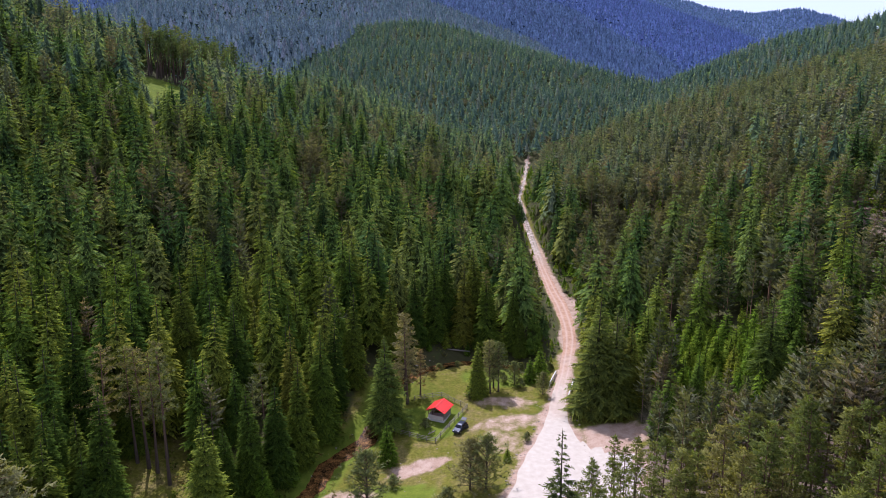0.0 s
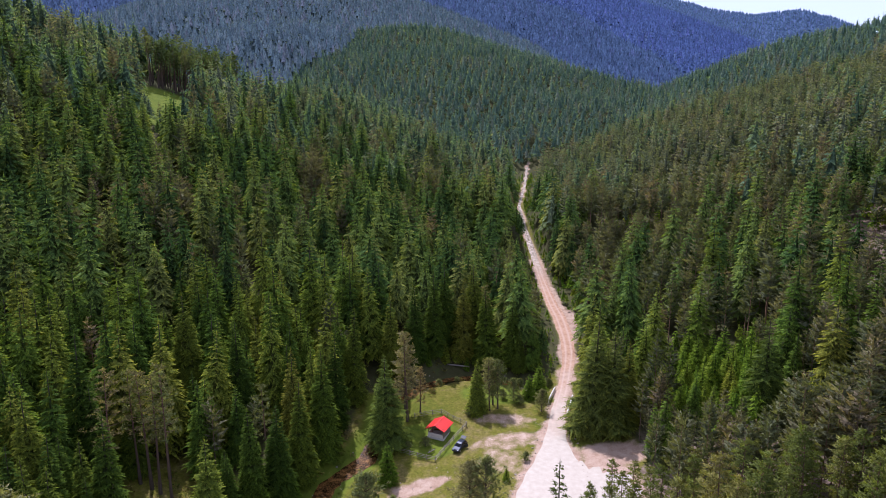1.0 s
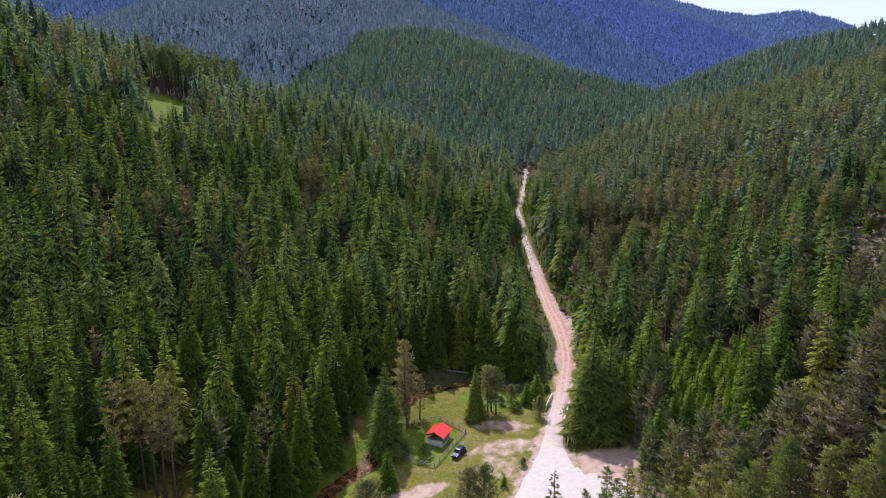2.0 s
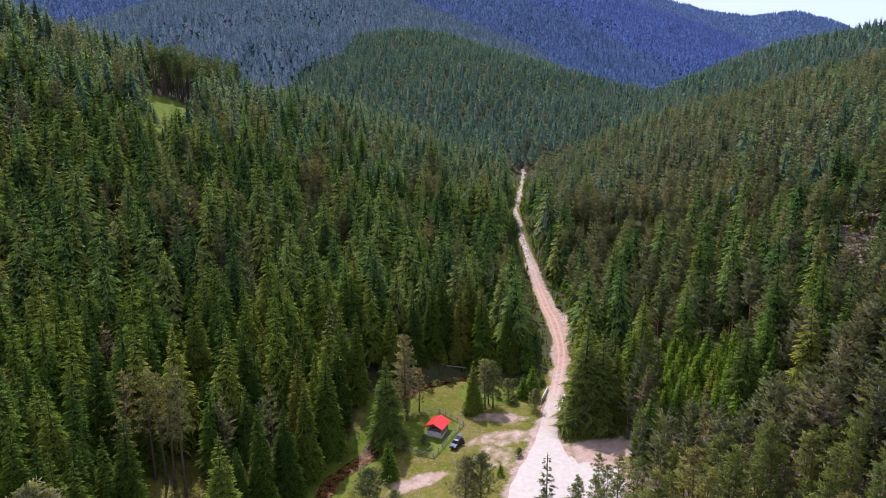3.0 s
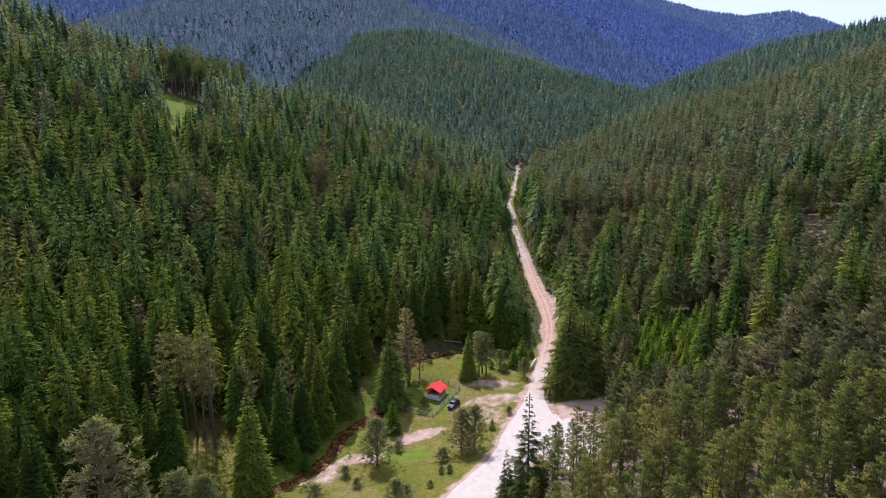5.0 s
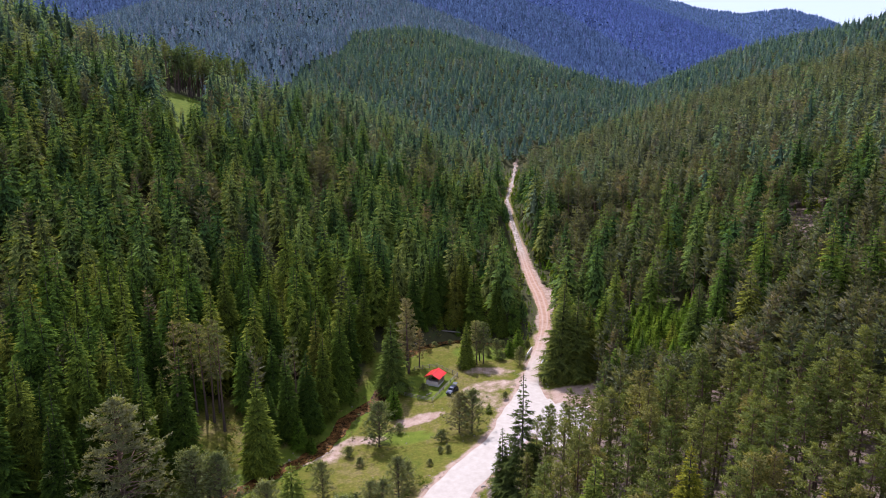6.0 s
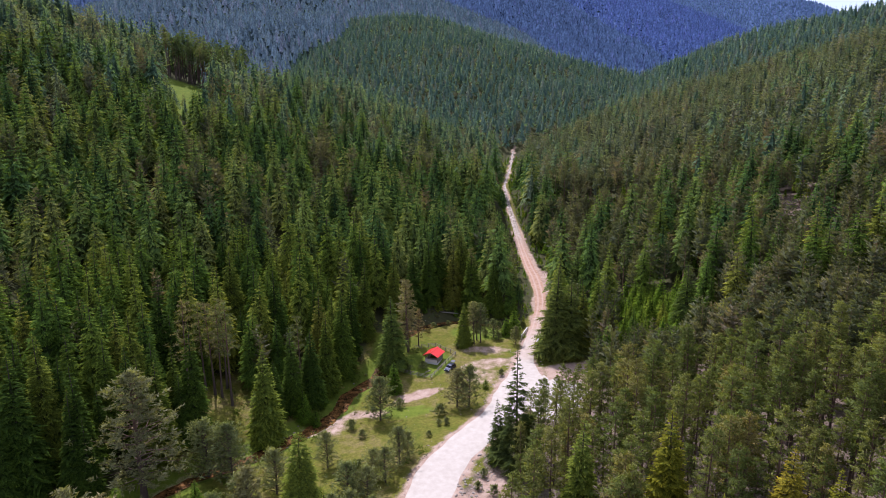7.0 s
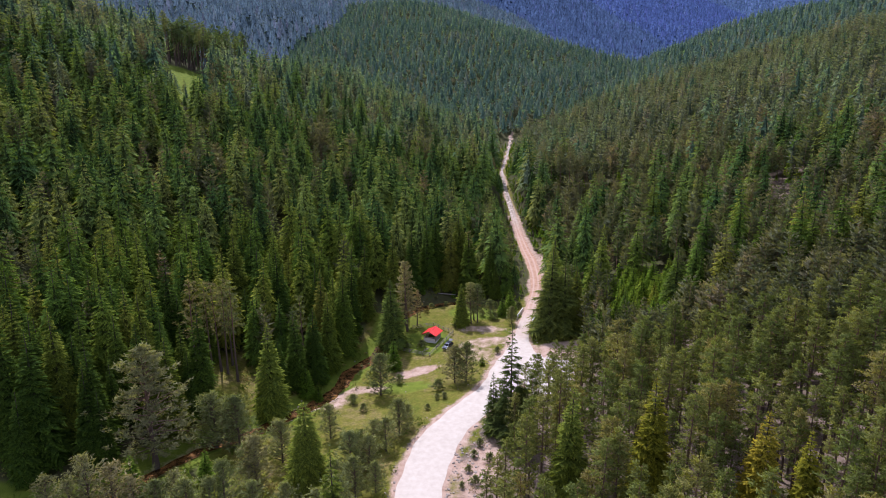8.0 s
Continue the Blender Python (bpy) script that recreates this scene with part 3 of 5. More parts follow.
def tree_pattern(kind, seed):
    """Meshes for trunk and crown of one tree of about natural size, with its height."""
    rs = np.random.RandomState(seed)
    if kind == "spruce":
        h, r = 24.0, 3.9 + 1.2 * rs.rand()
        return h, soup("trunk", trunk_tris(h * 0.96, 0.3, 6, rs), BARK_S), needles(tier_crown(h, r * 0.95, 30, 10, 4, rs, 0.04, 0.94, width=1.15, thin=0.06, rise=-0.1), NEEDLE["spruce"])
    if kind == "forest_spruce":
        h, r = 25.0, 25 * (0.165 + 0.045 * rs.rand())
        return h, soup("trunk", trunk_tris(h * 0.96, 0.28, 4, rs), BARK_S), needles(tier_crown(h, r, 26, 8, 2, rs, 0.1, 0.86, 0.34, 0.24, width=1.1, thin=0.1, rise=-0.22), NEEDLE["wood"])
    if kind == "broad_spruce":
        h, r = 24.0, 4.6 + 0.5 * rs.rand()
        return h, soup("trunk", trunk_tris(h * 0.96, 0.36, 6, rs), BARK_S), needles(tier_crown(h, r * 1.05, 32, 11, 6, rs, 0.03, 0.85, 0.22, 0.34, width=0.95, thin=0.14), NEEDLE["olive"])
    if kind in ("gold_spruce", "bright_spruce"):
        h, r = 20.0, 3.7
        return h, soup("trunk", trunk_tris(h * 0.96, 0.26, 6, rs), BARK_S), needles(tier_crown(h, r, 30, 11, 5, rs, 0.03, 0.85, 0.3, 0.26, width=1.2), NEEDLE["gold" if kind == "gold_spruce" else "bright"])
    if kind == "round_spruce":
        h, r = 19.0, 4.6
        return h, soup("trunk", trunk_tris(h * 0.96, 0.3, 6, rs), BARK_S), needles(tier_crown(h, r, 25, 12, 5, rs, 0.0, 0.62, 0.45, 0.14), NEEDLE["bright"])
    if kind == "sparse_spruce":
        h, r = 20.0, 4.3
        return h, soup("trunk", trunk_tris(h * 0.98, 0.24, 6, rs), BARK_S), needles(tier_crown(h, r * 0.9, 32, 8, 5, rs, 0.05, 0.95, 0.08, 0.36, width=1.25, thin=0.2), NEEDLE["sparse"])
    if kind == "young_spruce":
        h, r = 9.0, 2.5 + 0.5 * rs.rand()
        return h, soup("trunk", trunk_tris(h * 0.95, 0.13, 5, rs), BARK_S), needles(tier_crown(h, r, 15, 9, 4, rs, 0.01, 0.8, 0.35, 0.16), NEEDLE["young"])
    if kind in ("pine", "tall_pine", "rust_pine", "grove_pine", "broad_pine", "stand_pine"):
        h, r, low, limbs, tufts, blades, size = {"tall_pine": (26.0, 3.0, 0.4, 32, 4, 9, 0.52), "stand_pine": (26.0, 2.9, 0.5, 22, 3, 7, 0.85), "pine": (19.0, 2.3, 0.34, 42, 3, 11, 0.5), "rust_pine": (19.0, 3.3, 0.2, 46, 5, 10, 0.46),
                                                 "grove_pine": (14.0, 3.5, 0.13, 62, 4, 11, 0.42), "broad_pine": (22.0, 8.2, 0.13, 90, 5, 14, 0.55)}[kind]
        r, low = r * (0.85 + 0.3 * rs.rand()), low + 0.1 * rs.rand()
        t = list(trunk_tris(h * 0.96, 0.009 * h + 0.03 * r, 6, rs, rs.rand() * 2 - 1))
        more, crown = limb_crown(h, r, low, limbs, tufts, blades, size, rs, point=0.5 if kind in ("pine", "tall_pine") else 0.68)
        return h, soup("trunk", t + more, BARK_P), needles(crown, NEEDLE[{"rust_pine": "rust", "broad_pine": "pale", "grove_pine": "bush", "tall_pine": "grey", "stand_pine": "stand"}.get(kind, "pine")])
    h, r = (7.0, 3.0) if kind in ("young_pine", "pale_pine") else (2.2, 1.3)
    t = list(trunk_tris(h * 0.93, 0.03 * r + 0.03, 5, rs, 1.0))
    limbs, blades = {"young_pine": (84, 9), "pale_pine": (56, 7)}.get(kind, (24, 14))
    more, crown = limb_crown(h, r, 0.02, limbs, 4, blades, 0.32 if h > 3 else 0.3, rs, 0.95)
    return h, soup("trunk", t + more, BARK_P), needles(crown, NEEDLE["pale" if kind == "pale_pine" else "bush"])


PATTERNS = {}
TREE_TEXT = {"forest_spruce": ("tall green spruce in the dense hillside forest", "spruce tree"), "spruce": ("tall dark green Norway spruce with drooping boughs", "spruce tree"), "broad_spruce": ("big broad grey-green spruce at the meadow edge", "spruce tree"), "sparse_spruce": ("slender open-branched spruce standing beside the gravel road", "spruce tree"),
             "young_spruce": ("young bright green spruce on the valley floor", "spruce tree"), "pine": ("slim grey-green Scots pine with a bare reddish trunk", "pine tree"),
             "broad_pine": ("old broad pale green pine with spreading limbs", "pine tree"), "young_pine": ("bushy grey-green young pine growing in grass", "pine tree"),
             "bright_spruce": ("fresh green spruce standing among grey pines", "spruce tree"), "gold_spruce": ("yellow-green spruce standing among grey pines", "spruce tree"), "round_spruce": ("broad dense green spruce in rough grass", "spruce tree"),
             "stand_pine": ("slim dark pine with a bare trunk behind a clearing", "pine tree"), "tall_pine": ("tall pine with a long bare trunk and high crown", "pine tree"), "grove_pine": ("leafy-crowned pine standing in the meadow grass", "pine tree"), "rust_pine": ("tall brownish pine with thinning needles", "pine tree"), "pale_pine": ("pale grey young pine at the stream", "pine tree"),
             "shrub": ("low rounded grey-green shrub in grass", "shrub")}
N_PATTERN = {"forest_spruce": 9, "broad_spruce": 2, "spruce": 7, "sparse_spruce": 2, "young_spruce": 3, "pine": 6, "broad_pine": 1, "young_pine": 4, "shrub": 2, "gold_spruce": 2, "bright_spruce": 1, "round_spruce": 1, "rust_pine": 2, "pale_pine": 2, "grove_pine": 3, "tall_pine": 3, "stand_pine": 4}


def plant(kind, x, y, h=None, turn=None, lean=0.0):
    if kind not in PATTERNS:
        made = []
        for i in range(N_PATTERN[kind]):
            h0, t, c = tree_pattern(kind, 40 + i)
            made.append((h0, t, c))
        PATTERNS[kind] = made
    h0, t, c = PATTERNS[kind][rng.randint(len(PATTERNS[kind]))]
    name = {"forest_spruce": "spruce_tree", "spruce": "spruce_tree", "broad_spruce": "spruce_tree", "sparse_spruce": "spruce_tree", "young_spruce": "young_spruce", "pine": "pine_tree", "broad_pine": "pine_tree", "young_pine": "young_pine", "shrub": "shrub", "gold_spruce": "spruce_tree", "bright_spruce": "spruce_tree", "round_spruce": "spruce_tree", "rust_pine": "pine_tree", "grove_pine": "pine_tree", "tall_pine": "pine_tree", "stand_pine": "pine_tree", "pale_pine": "young_pine"}[kind]
    top = new(name)
    s = (h or h0) / h0
    top.matrix_world = pose(x, y, float(ground_z(x, y)), rng.normal() * 1.2, rng.normal() * 1.2, rng.rand() * 360 if turn is None else turn) @ Matrix.Diagonal((s * (0.92 + 0.16 * rng.rand()),) * 2 + (s, 1))
    for n, me in (("trunk", t), ("crown", c)):
        ob = new(n, me)
        ob.parent = top
    tagged(top, *TREE_TEXT[kind], group=name + " stand")
    return top


def scatter(x0, x1, y0, y1, gap, seed):
    """Jittered places over a stretch of land."""
    rs = np.random.RandomState(seed)
    x, y = np.meshgrid(np.arange(x0, x1, gap), np.arange(y0, y1, gap))
    x = x + (np.arange(x.shape[0])[:, None] % 2) * gap / 2
    return (x + (rs.rand(*x.shape) - 0.5) * gap * 0.85).ravel(), (y + (rs.rand(*x.shape) - 0.5) * gap * 0.85).ravel()


def wooded(x, y):
    """Where trees stand: off the road, the stream, the meadow and the clearing, inside the valley that lies ahead."""
    ds, _ = along(STREAM, x, y)
    ok = (np.abs(x - road_x(y)) > 6.5 + 3 * smooth(330, 380, y)) & ~((x < road_x(y)) & (x > road_x(y) - 7.5 + 2.5 * smooth(215, 250, y)) & (y > 150) & (y < 320)) & (ds > 5.5) & ~inside(MEADOW, x, y) & (patch(x, y, -136, 308, 11.5, 36, 22) < 0.3)
    return ok & (np.abs(x) < 0.86 * (y + 62) + 12)


def joined_wood(name, label, mat, kind, x, y, patterns, hs, rs, blue=False, tone=None):
    """Many trees of one wood in one mesh: patterns are loose triangles of unit height."""
    z = ground_z(x, y) if not callable(blue) else blue(x, y)
    which = rs.randint(len(patterns), size=len(x))
    parts, tones, growth, faces_to = [], [], [], []
    for i, p in enumerate(patterns):
        sel = np.where(which == i)[0]
        if not len(sel):
            continue
        a, s, w = rs.rand(len(sel)) * 6.28, hs[sel], 0.85 + 0.35 * rs.rand(len(sel))
        ca, sa = np.cos(a)[:, None], np.sin(a)[:, None]
        c, n = ca * (s * w)[:, None], sa * (s * w)[:, None]
        p, new_growth, nrm = outward(p)
        if kind == "backdrop":     # far off, flattened normals give the low contrast of haze
            nrm = nrm * 0.4 + np.array([0, -0.3, 0.6])
        px, py, pz = p[:, 0][None], p[:, 1][None], p[:, 2][None]
        v = np.stack([x[sel][:, None] + c * px - n * py, y[sel][:, None] + n * px + c * py, z[sel][:, None] + s[:, None] * pz], -1)
        parts.append(v.reshape(-1, 3))
        nx, ny, nz = nrm[:, 0][None], nrm[:, 1][None], nrm[:, 2][None]
        faces_to.append(np.stack([ca * nx - sa * ny, sa * nx + ca * ny, nz + 0 * ca], -1).reshape(-1, 3))
        growth.append(np.tile(new_growth, len(sel)))
        tones.append(np.repeat(np.clip((0.48 if tone is None else tone[sel]) + 0.38 * rs.normal(size=len(sel)), 0, 0.96), len(p)))
    return tagged(new(name, soup(name, np.concatenate(parts), mat, np.concatenate(tones), np.concatenate(growth), np.concatenate(faces_to))), label, "forest", kind=kind)


def unit_patterns(fn, n, seed):
    return [fn(np.random.RandomState(seed + i)) for i in range(n)]


# which wood grows where: pines on the slope right of the road and on the left spur's top
def pine_share(x, y):
    right = smooth(4, 16, x - road_x(y))
    stands = (0.45 - 0.25 * right) * waves(x, y, 65, 23)
    return np.clip(right * (0.5 + 0.66 * (1 - smooth(95, 130, y)) + 0.2 * smooth(200, 300, y)) + 0.14 + 0.3 * smooth(230, 330, y) * (1 - right) + 0.06 + stands * smooth(95, 140, np.hypot(x, y)) * (1 - right * (1 - smooth(105, 135, y))), 0.03, 1.0)


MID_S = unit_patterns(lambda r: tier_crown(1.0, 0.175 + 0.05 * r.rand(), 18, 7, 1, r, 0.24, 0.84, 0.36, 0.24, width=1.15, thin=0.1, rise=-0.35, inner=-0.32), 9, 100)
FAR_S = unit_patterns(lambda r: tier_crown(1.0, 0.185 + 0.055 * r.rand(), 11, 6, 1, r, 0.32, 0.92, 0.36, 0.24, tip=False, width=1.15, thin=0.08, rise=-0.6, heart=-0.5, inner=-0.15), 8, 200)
HILL_S = unit_patterns(lambda r: tier_crown(1.0, 0.2 + 0.05 * r.rand(), 5, 4, 0, r, 0.4, 0.9, 0.5, 0.2, width=1.3, rise=-0.8, inner=-0.1, heart=-0.1), 8, 250)
SLOPE_S = unit_patterns(lambda r: tier_crown(1.0, 0.16 + 0.04 * r.rand(), 4, 4, 0, r, 0.3, 0.9, 0.8, 0.2, width=1.2, rise=-0.9, inner=0.0, heart=0.1), 8, 270)
DOT_S = unit_patterns(lambda r: tier_crown(1.0, 0.22 + 0.06 * r.rand(), 0, 4, 0, r, 0.1, 0.8, 1.0, 0.2, heart=0.2), 6, 300)
MID_P = unit_patterns(lambda r: tier_crown(1.0, 0.11 + 0.04 * r.rand(), 13, 6, 1, r, 0.36, 0.5, 0.0, 0.34, width=1.3, thin=0.2, rise=0.9, inner=-0.2, turned=1.0), 8, 400)
FAR_P = unit_patterns(lambda r: tier_crown(1.0, 0.125 + 0.04 * r.rand(), 9, 6, 1, r, 0.36, 0.52, 0.3, 0.3, tip=False, width=1.2, thin=0.15, rise=0.9, inner=-0.2, heart=-0.4, turned=1.0), 8, 500)
STEM = trunk_tris(0.9, 0.0085, 3, np.random.RandomState(1))
STEM = (STEM, np.zeros(len(STEM)))

SPRUCES = [(-60.9, 136.6, 28), (-46.4, 129, 28.4), (-36.2, 132, 23), (-70, 108, 30.5), (-62.5, 112, 20), (-66, 106, 22), (43.9, 133.7, 21.5), (-30, 117, 24), (-27, 126, 26), (-26, 135, 25), (-33, 110, 22), (-23, 146, 26), (-14, 157, 25), (-33, 124, 27), (-2, 169, 26), (6, 170, 24), (13, 168, 25), (20, 168, 22), (-8, 165, 24), (22, 165, 13), (1, 175, 26), (10, 176, 27), (-36.5, 106, 23), (-40, 103, 16)]
YOUNG_SPRUCES = [(-11.7, 117, 10), (-4, 164.5, 4), (1, 167, 6), (10, 168, 5), (15, 166.5, 7), (-11, 161.5, 6), (4.5, 169, 9), (18, 165.5, 4), (-6.5, 166.5, 8), (12.5, 166.8, 3.5), (7, 166.5, 4.5), (22.6, 149.4, 7.1), (25.4, 149.9, 9.8), (13.2, 113.7, 3.5), (-30.6, 102.7, 5.7), (-34, 103.5, 9), (-31, 111, 8), (72, 146.5, 13), (61, 142, 9), (66, 148, 12), (78, 150, 11), (70, 140, 10), (57, 146, 8), (82, 152, 11), (75, 142, 9), (62, 136, 10), (68, 134, 9), (74, 137, 11), (58, 138, 8), (52, 142, 9), (64, 143, 7), (79, 144, 9), (60, 150, 10), (66, 154, 12), (71, 151, 11), (56, 133, 8), (62, 129, 8), (70, 129, 9), (77, 134, 10), (54, 137, 7), (66, 138, 11), (72, 142, 10)]
GROVE = [(11.9, 143.2, 14.3), (14.1, 144.1, 13.6), (13, 146, 13)]
TALL = [(-60.2, 109.1, 25), (-57.6, 108.3, 26), (-55.6, 107.5, 26), (-52.2, 105, 27.5), (-62, 103, 27), (-37.3, 117.3, 22), (-55.7, 112, 25.7)]
PINES = [(31.4, 100.5, 12.5), (16.5, 70, 14), (19.5, 67, 15), (17.8, 63.5, 13.5), (20.5, 75, 16), (22.8, 79, 16), (20.2, 82.5, 15), (27, 83, 16), (23.4, 87, 15), (27.5, 90, 14), (31, 88, 15), (26, 95.5, 11), (31.5, 95, 13), (34.5, 98.5, 13), (35.5, 92, 15)]
YOUNG_PINES = [(-14.3, 102.3, 11.5), (5.2, 104.8, 10.5), (8.2, 104, 11), (18.6, 147.9, 6.2), (25, 142, 5.9), (-49.8, 80.8, 13.8), (-43.4, 77.1, 13.5), (-46.5, 79, 11), (-33, 72.9, 10), (-35.8, 63.5, 11.8), (-38, 66, 9), (-40.1, 57.7, 10.7), (-41.7, 54.6, 9.3), (-45.6, 53.9, 9.2), (-51.3, 53.9, 9.1),
               (-24.1, 81.8, 8.4), (-17.2, 65.5, 9.5), (-8.2, 78.5, 9), (-10.6, 72.5, 7.6), (-13.4, 65.6, 8), (-15.4, 57.5, 8.5), (-17.4, 50.2, 10), (-20.7, 48.8, 8.7), (-11.6, 58.3, 6.5), (-13.5, 74, 7), (-15.5, 69, 7.5), (-19.5, 60, 7), (-6.5, 81.5, 6), (-28, 55, 7), (-34, 55, 8)]
SHRUBS = [(-9.8, 108.7, 2.4), (18.1, 120.4, 2.0), (0.7, 101.2, 2.9), (0.4, 95.6, 1.5), (2.2, 95.4, 1.7), (-4, 129, 2.2), (-21, 98, 2.4), (-2, 90, 1.5), (-18, 94, 2.0), (7, 141, 2.2), (8, 69, 1.6), (9.5, 73, 1.8), (6.5, 64, 1.4), (11, 67, 2), (5, 59, 1.3), (7.6, 60, 1.8), (-8, 128, 1.8), (20, 146, 2.4), (16, 149, 2.0), (29, 157, 2.5), (21, 156, 3), (-1, 157, 2), (4, 158, 1.6)]
SINGLE = [("spruce", t) for t in SPRUCES] + [("young_spruce", t) for t in YOUNG_SPRUCES] + [("pine", t) for t in PINES] + [("young_pine", t) for t in YOUNG_PINES] + [("shrub", t) for t in SHRUBS] + [("grove_pine", t) for t in GROVE] + [("tall_pine", t) for t in TALL]
SINGLE += [("broad_spruce", (-12.8, 129.6, 23.3)), ("bright_spruce", (-40.8, 94.5, 24.5)), ("broad_spruce", (35.2, 132.5, 29)), ("broad_spruce", (39.8, 131.8, 26)), ("rust_pine", (-5.7, 142.3, 12.4)), ("rust_pine", (-8.7, 138.7, 24)), ("rust_pine", (-9.5, 142.5, 21)), ("rust_pine", (13.6, 182.3, 17)), ("sparse_spruce", (16.4, 75.6, 27)), ("sparse_spruce", (13, 78.5, 15)), ("round_spruce", (-25.4, 62.1, 20)),
           ("bright_spruce", (8.6, 142, 14.5)), ("broad_pine", (-60.2, 73.3, 28.7)), ("bright_spruce", (84, 183.8, 30)), ("broad_spruce", (69.8, 121.9, 23.5)), ("bright_spruce", (22.7, 48.9, 25.5)), ("gold_spruce", (54, 33, 17)), ("gold_spruce", (35.9, 45.5, 24.5)), ("gold_spruce", (48.7, 36.5, 20)),
           ("pale_pine", (-72.5, 56.1, 10)), ("pale_pine", (-63.3, 54.2, 13.9)), ("pale_pine", (-59.5, 54.8, 12)), ("pale_pine", (-66, 53, 10)), ("pale_pine", (-55.5, 54.5, 10)), ("pale_pine", (-49, 57, 9)), ("young_spruce", (-47.2, 66.9, 7.6)), ("young_spruce", (-59.8, 62, 9.4)), ("young_spruce", (-50, 64, 6))]
rs = np.random.RandomState(61)
for i in range(72):     # the dark stand of bare-stemmed pines behind the clearing
    q, deep = (i % 18) / 17 + 0.05 * rs.normal(), i // 18
    SINGLE.append(("stand_pine", (-156 + 36 * q - 2 * deep + 1.2 * rs.normal(), 334 + 20 * q + 5 * deep + 1.5 * rs.normal(), 21 + 9 * rs.rand())))
for kind, (px, py, ph) in SINGLE:
    plant(kind, px, py, ph)


def free(x, y):
    """Off the trees that stand singly."""
    ok = np.ones(len(x), bool)
    for kind, (px, py, ph) in SINGLE:
        ok &= np.hypot(x - px, y - py) > 2.0 + 0.12 * ph
        if "gold" in kind or "bright" in kind:
            ok &= (np.hypot(x - px * 0.93, y - py + 5) > 3.4) & (np.hypot(x - px * 0.87, y - py + 10) > 2.6)
    return ok & (patch(x, y, -57, 110, 4, 4, 20) < 0.3) & ~((x < -36) & (y < 63)) & (patch(x, y, -50.5, 99, 7, 8) < 0.3) & (patch(x, y, 9, 62, 5, 14) < 0.3) & (patch(x, y, -58, 65, 7, 9) < 0.3) & (patch(x, y, 29, 101, 10, 9) < 0.3) & (patch(x, y, 134, 186, 8, 18, -34) < 0.4) & ~((x < 24 + (y - 72) * 0.25) & (y > 70.5) & (y < 106) & (x > road_x(y)))


x, y = scatter(-420, 460, 8, 600, 6.1, 11)
x3, y3 = scatter(20, 240, 150, 330, 5.9, 14)
x2, y2 = scatter(8, 120, 14, 150, 4.15, 13)
stand = (x > road_x(y) + 5) & (y < 150) & (x < 120)
slope = (x > road_x(y) + 5) & (y >= 150) & (y < 330) & (x < 240)
in2, in3 = x2 > road_x(y2) + 5, x3 > road_x(y3) + 5
x, y = np.concatenate([x[~stand & ~slope], x2[in2], x3[in3]]), np.concatenate([y[~stand & ~slope], y2[in2], y3[in3]])
rs = np.random.RandomState(12)
far_off = np.hypot(x, y + 25)
keep = wooded(x, y) & free(x, y) & (patch(x, y, 65, 139, 12, 17, 12) < 0.3) & (rs.rand(len(x)) > 0.025 + 0.03 * smooth(5, 20, x - road_x(y)) + 0.1 * smooth(0.85, 1.4, waves(x, y, 38, 29))) & (np.where(x < 50, y - crest_a(x), y - crest_f(x)) < 45)
x, y, far_off = x[keep], y[keep], far_off[keep]
is_pine = (rs.rand(len(x)) < pine_share(x, y)) & ~((x < -50) & (y < 90))
hs = np.where(is_pine, np.where(y > 150, 21, 19), 26) * (0.66 + 0.56 * rs.rand(len(x)))
left_of = road_x(y) - x     # shorter edge trees along the forest road
hs = np.where((left_of > 0) & (left_of < 14) & (y > 150) & (y < 330), np.minimum(hs, 1.7 * (left_of - 1)), hs)
hs = hs * (1 - 0.45 * patch(x, y, -122, 262, 18, 14, 22))     # young trees below the clearing
hs = hs * (1 - 0.45 * patch(x, y, 60, 118, 20, 13, 15))     # lower pines in front of the young spruces
near = far_off < np.where(x > road_x(y), 126, 140)
for i in np.where(near)[0]:
    plant("pine" if is_pine[i] else "spruce", x[i], y[i], hs[i])
close = ~near & (far_off < 195) & ~is_pine
tone = 0.5 - np.where(is_pine, 0.14, 0.04) * smooth(5, 40, x - road_x(y)) * (1 - smooth(230, 330, y)) + 0.14 * waves(x, y, 48, 91)     # stands differ in tone; right slope coloured darker for cloud shade
mid = ~near & ~close & (far_off < 325 + 100 * (rs.rand(len(x)) - 0.5))
for pine, nm in ((False, "spruce"), (True, "pine")):
    for zone, pats, mt in ((mid, MID_P if pine else MID_S, WOOD_PINE if pine else WOOD_SPRUCE), (~near & ~close & ~mid, FAR_P if pine else FAR_S, PINE_HAZED if pine else WOOD_HAZED)):
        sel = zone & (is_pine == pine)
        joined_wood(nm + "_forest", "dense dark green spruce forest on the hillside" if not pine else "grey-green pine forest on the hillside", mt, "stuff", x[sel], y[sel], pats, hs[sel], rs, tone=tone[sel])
for i in np.where(close)[0]:
    plant("forest_spruce", x[i], y[i], hs[i])
sel = mid & is_pine
joined_wood("pine_stems", "slim reddish trunks of the pine forest", BARK_P, "stuff", x[sel], y[sel], [STEM], hs[sel], rs)

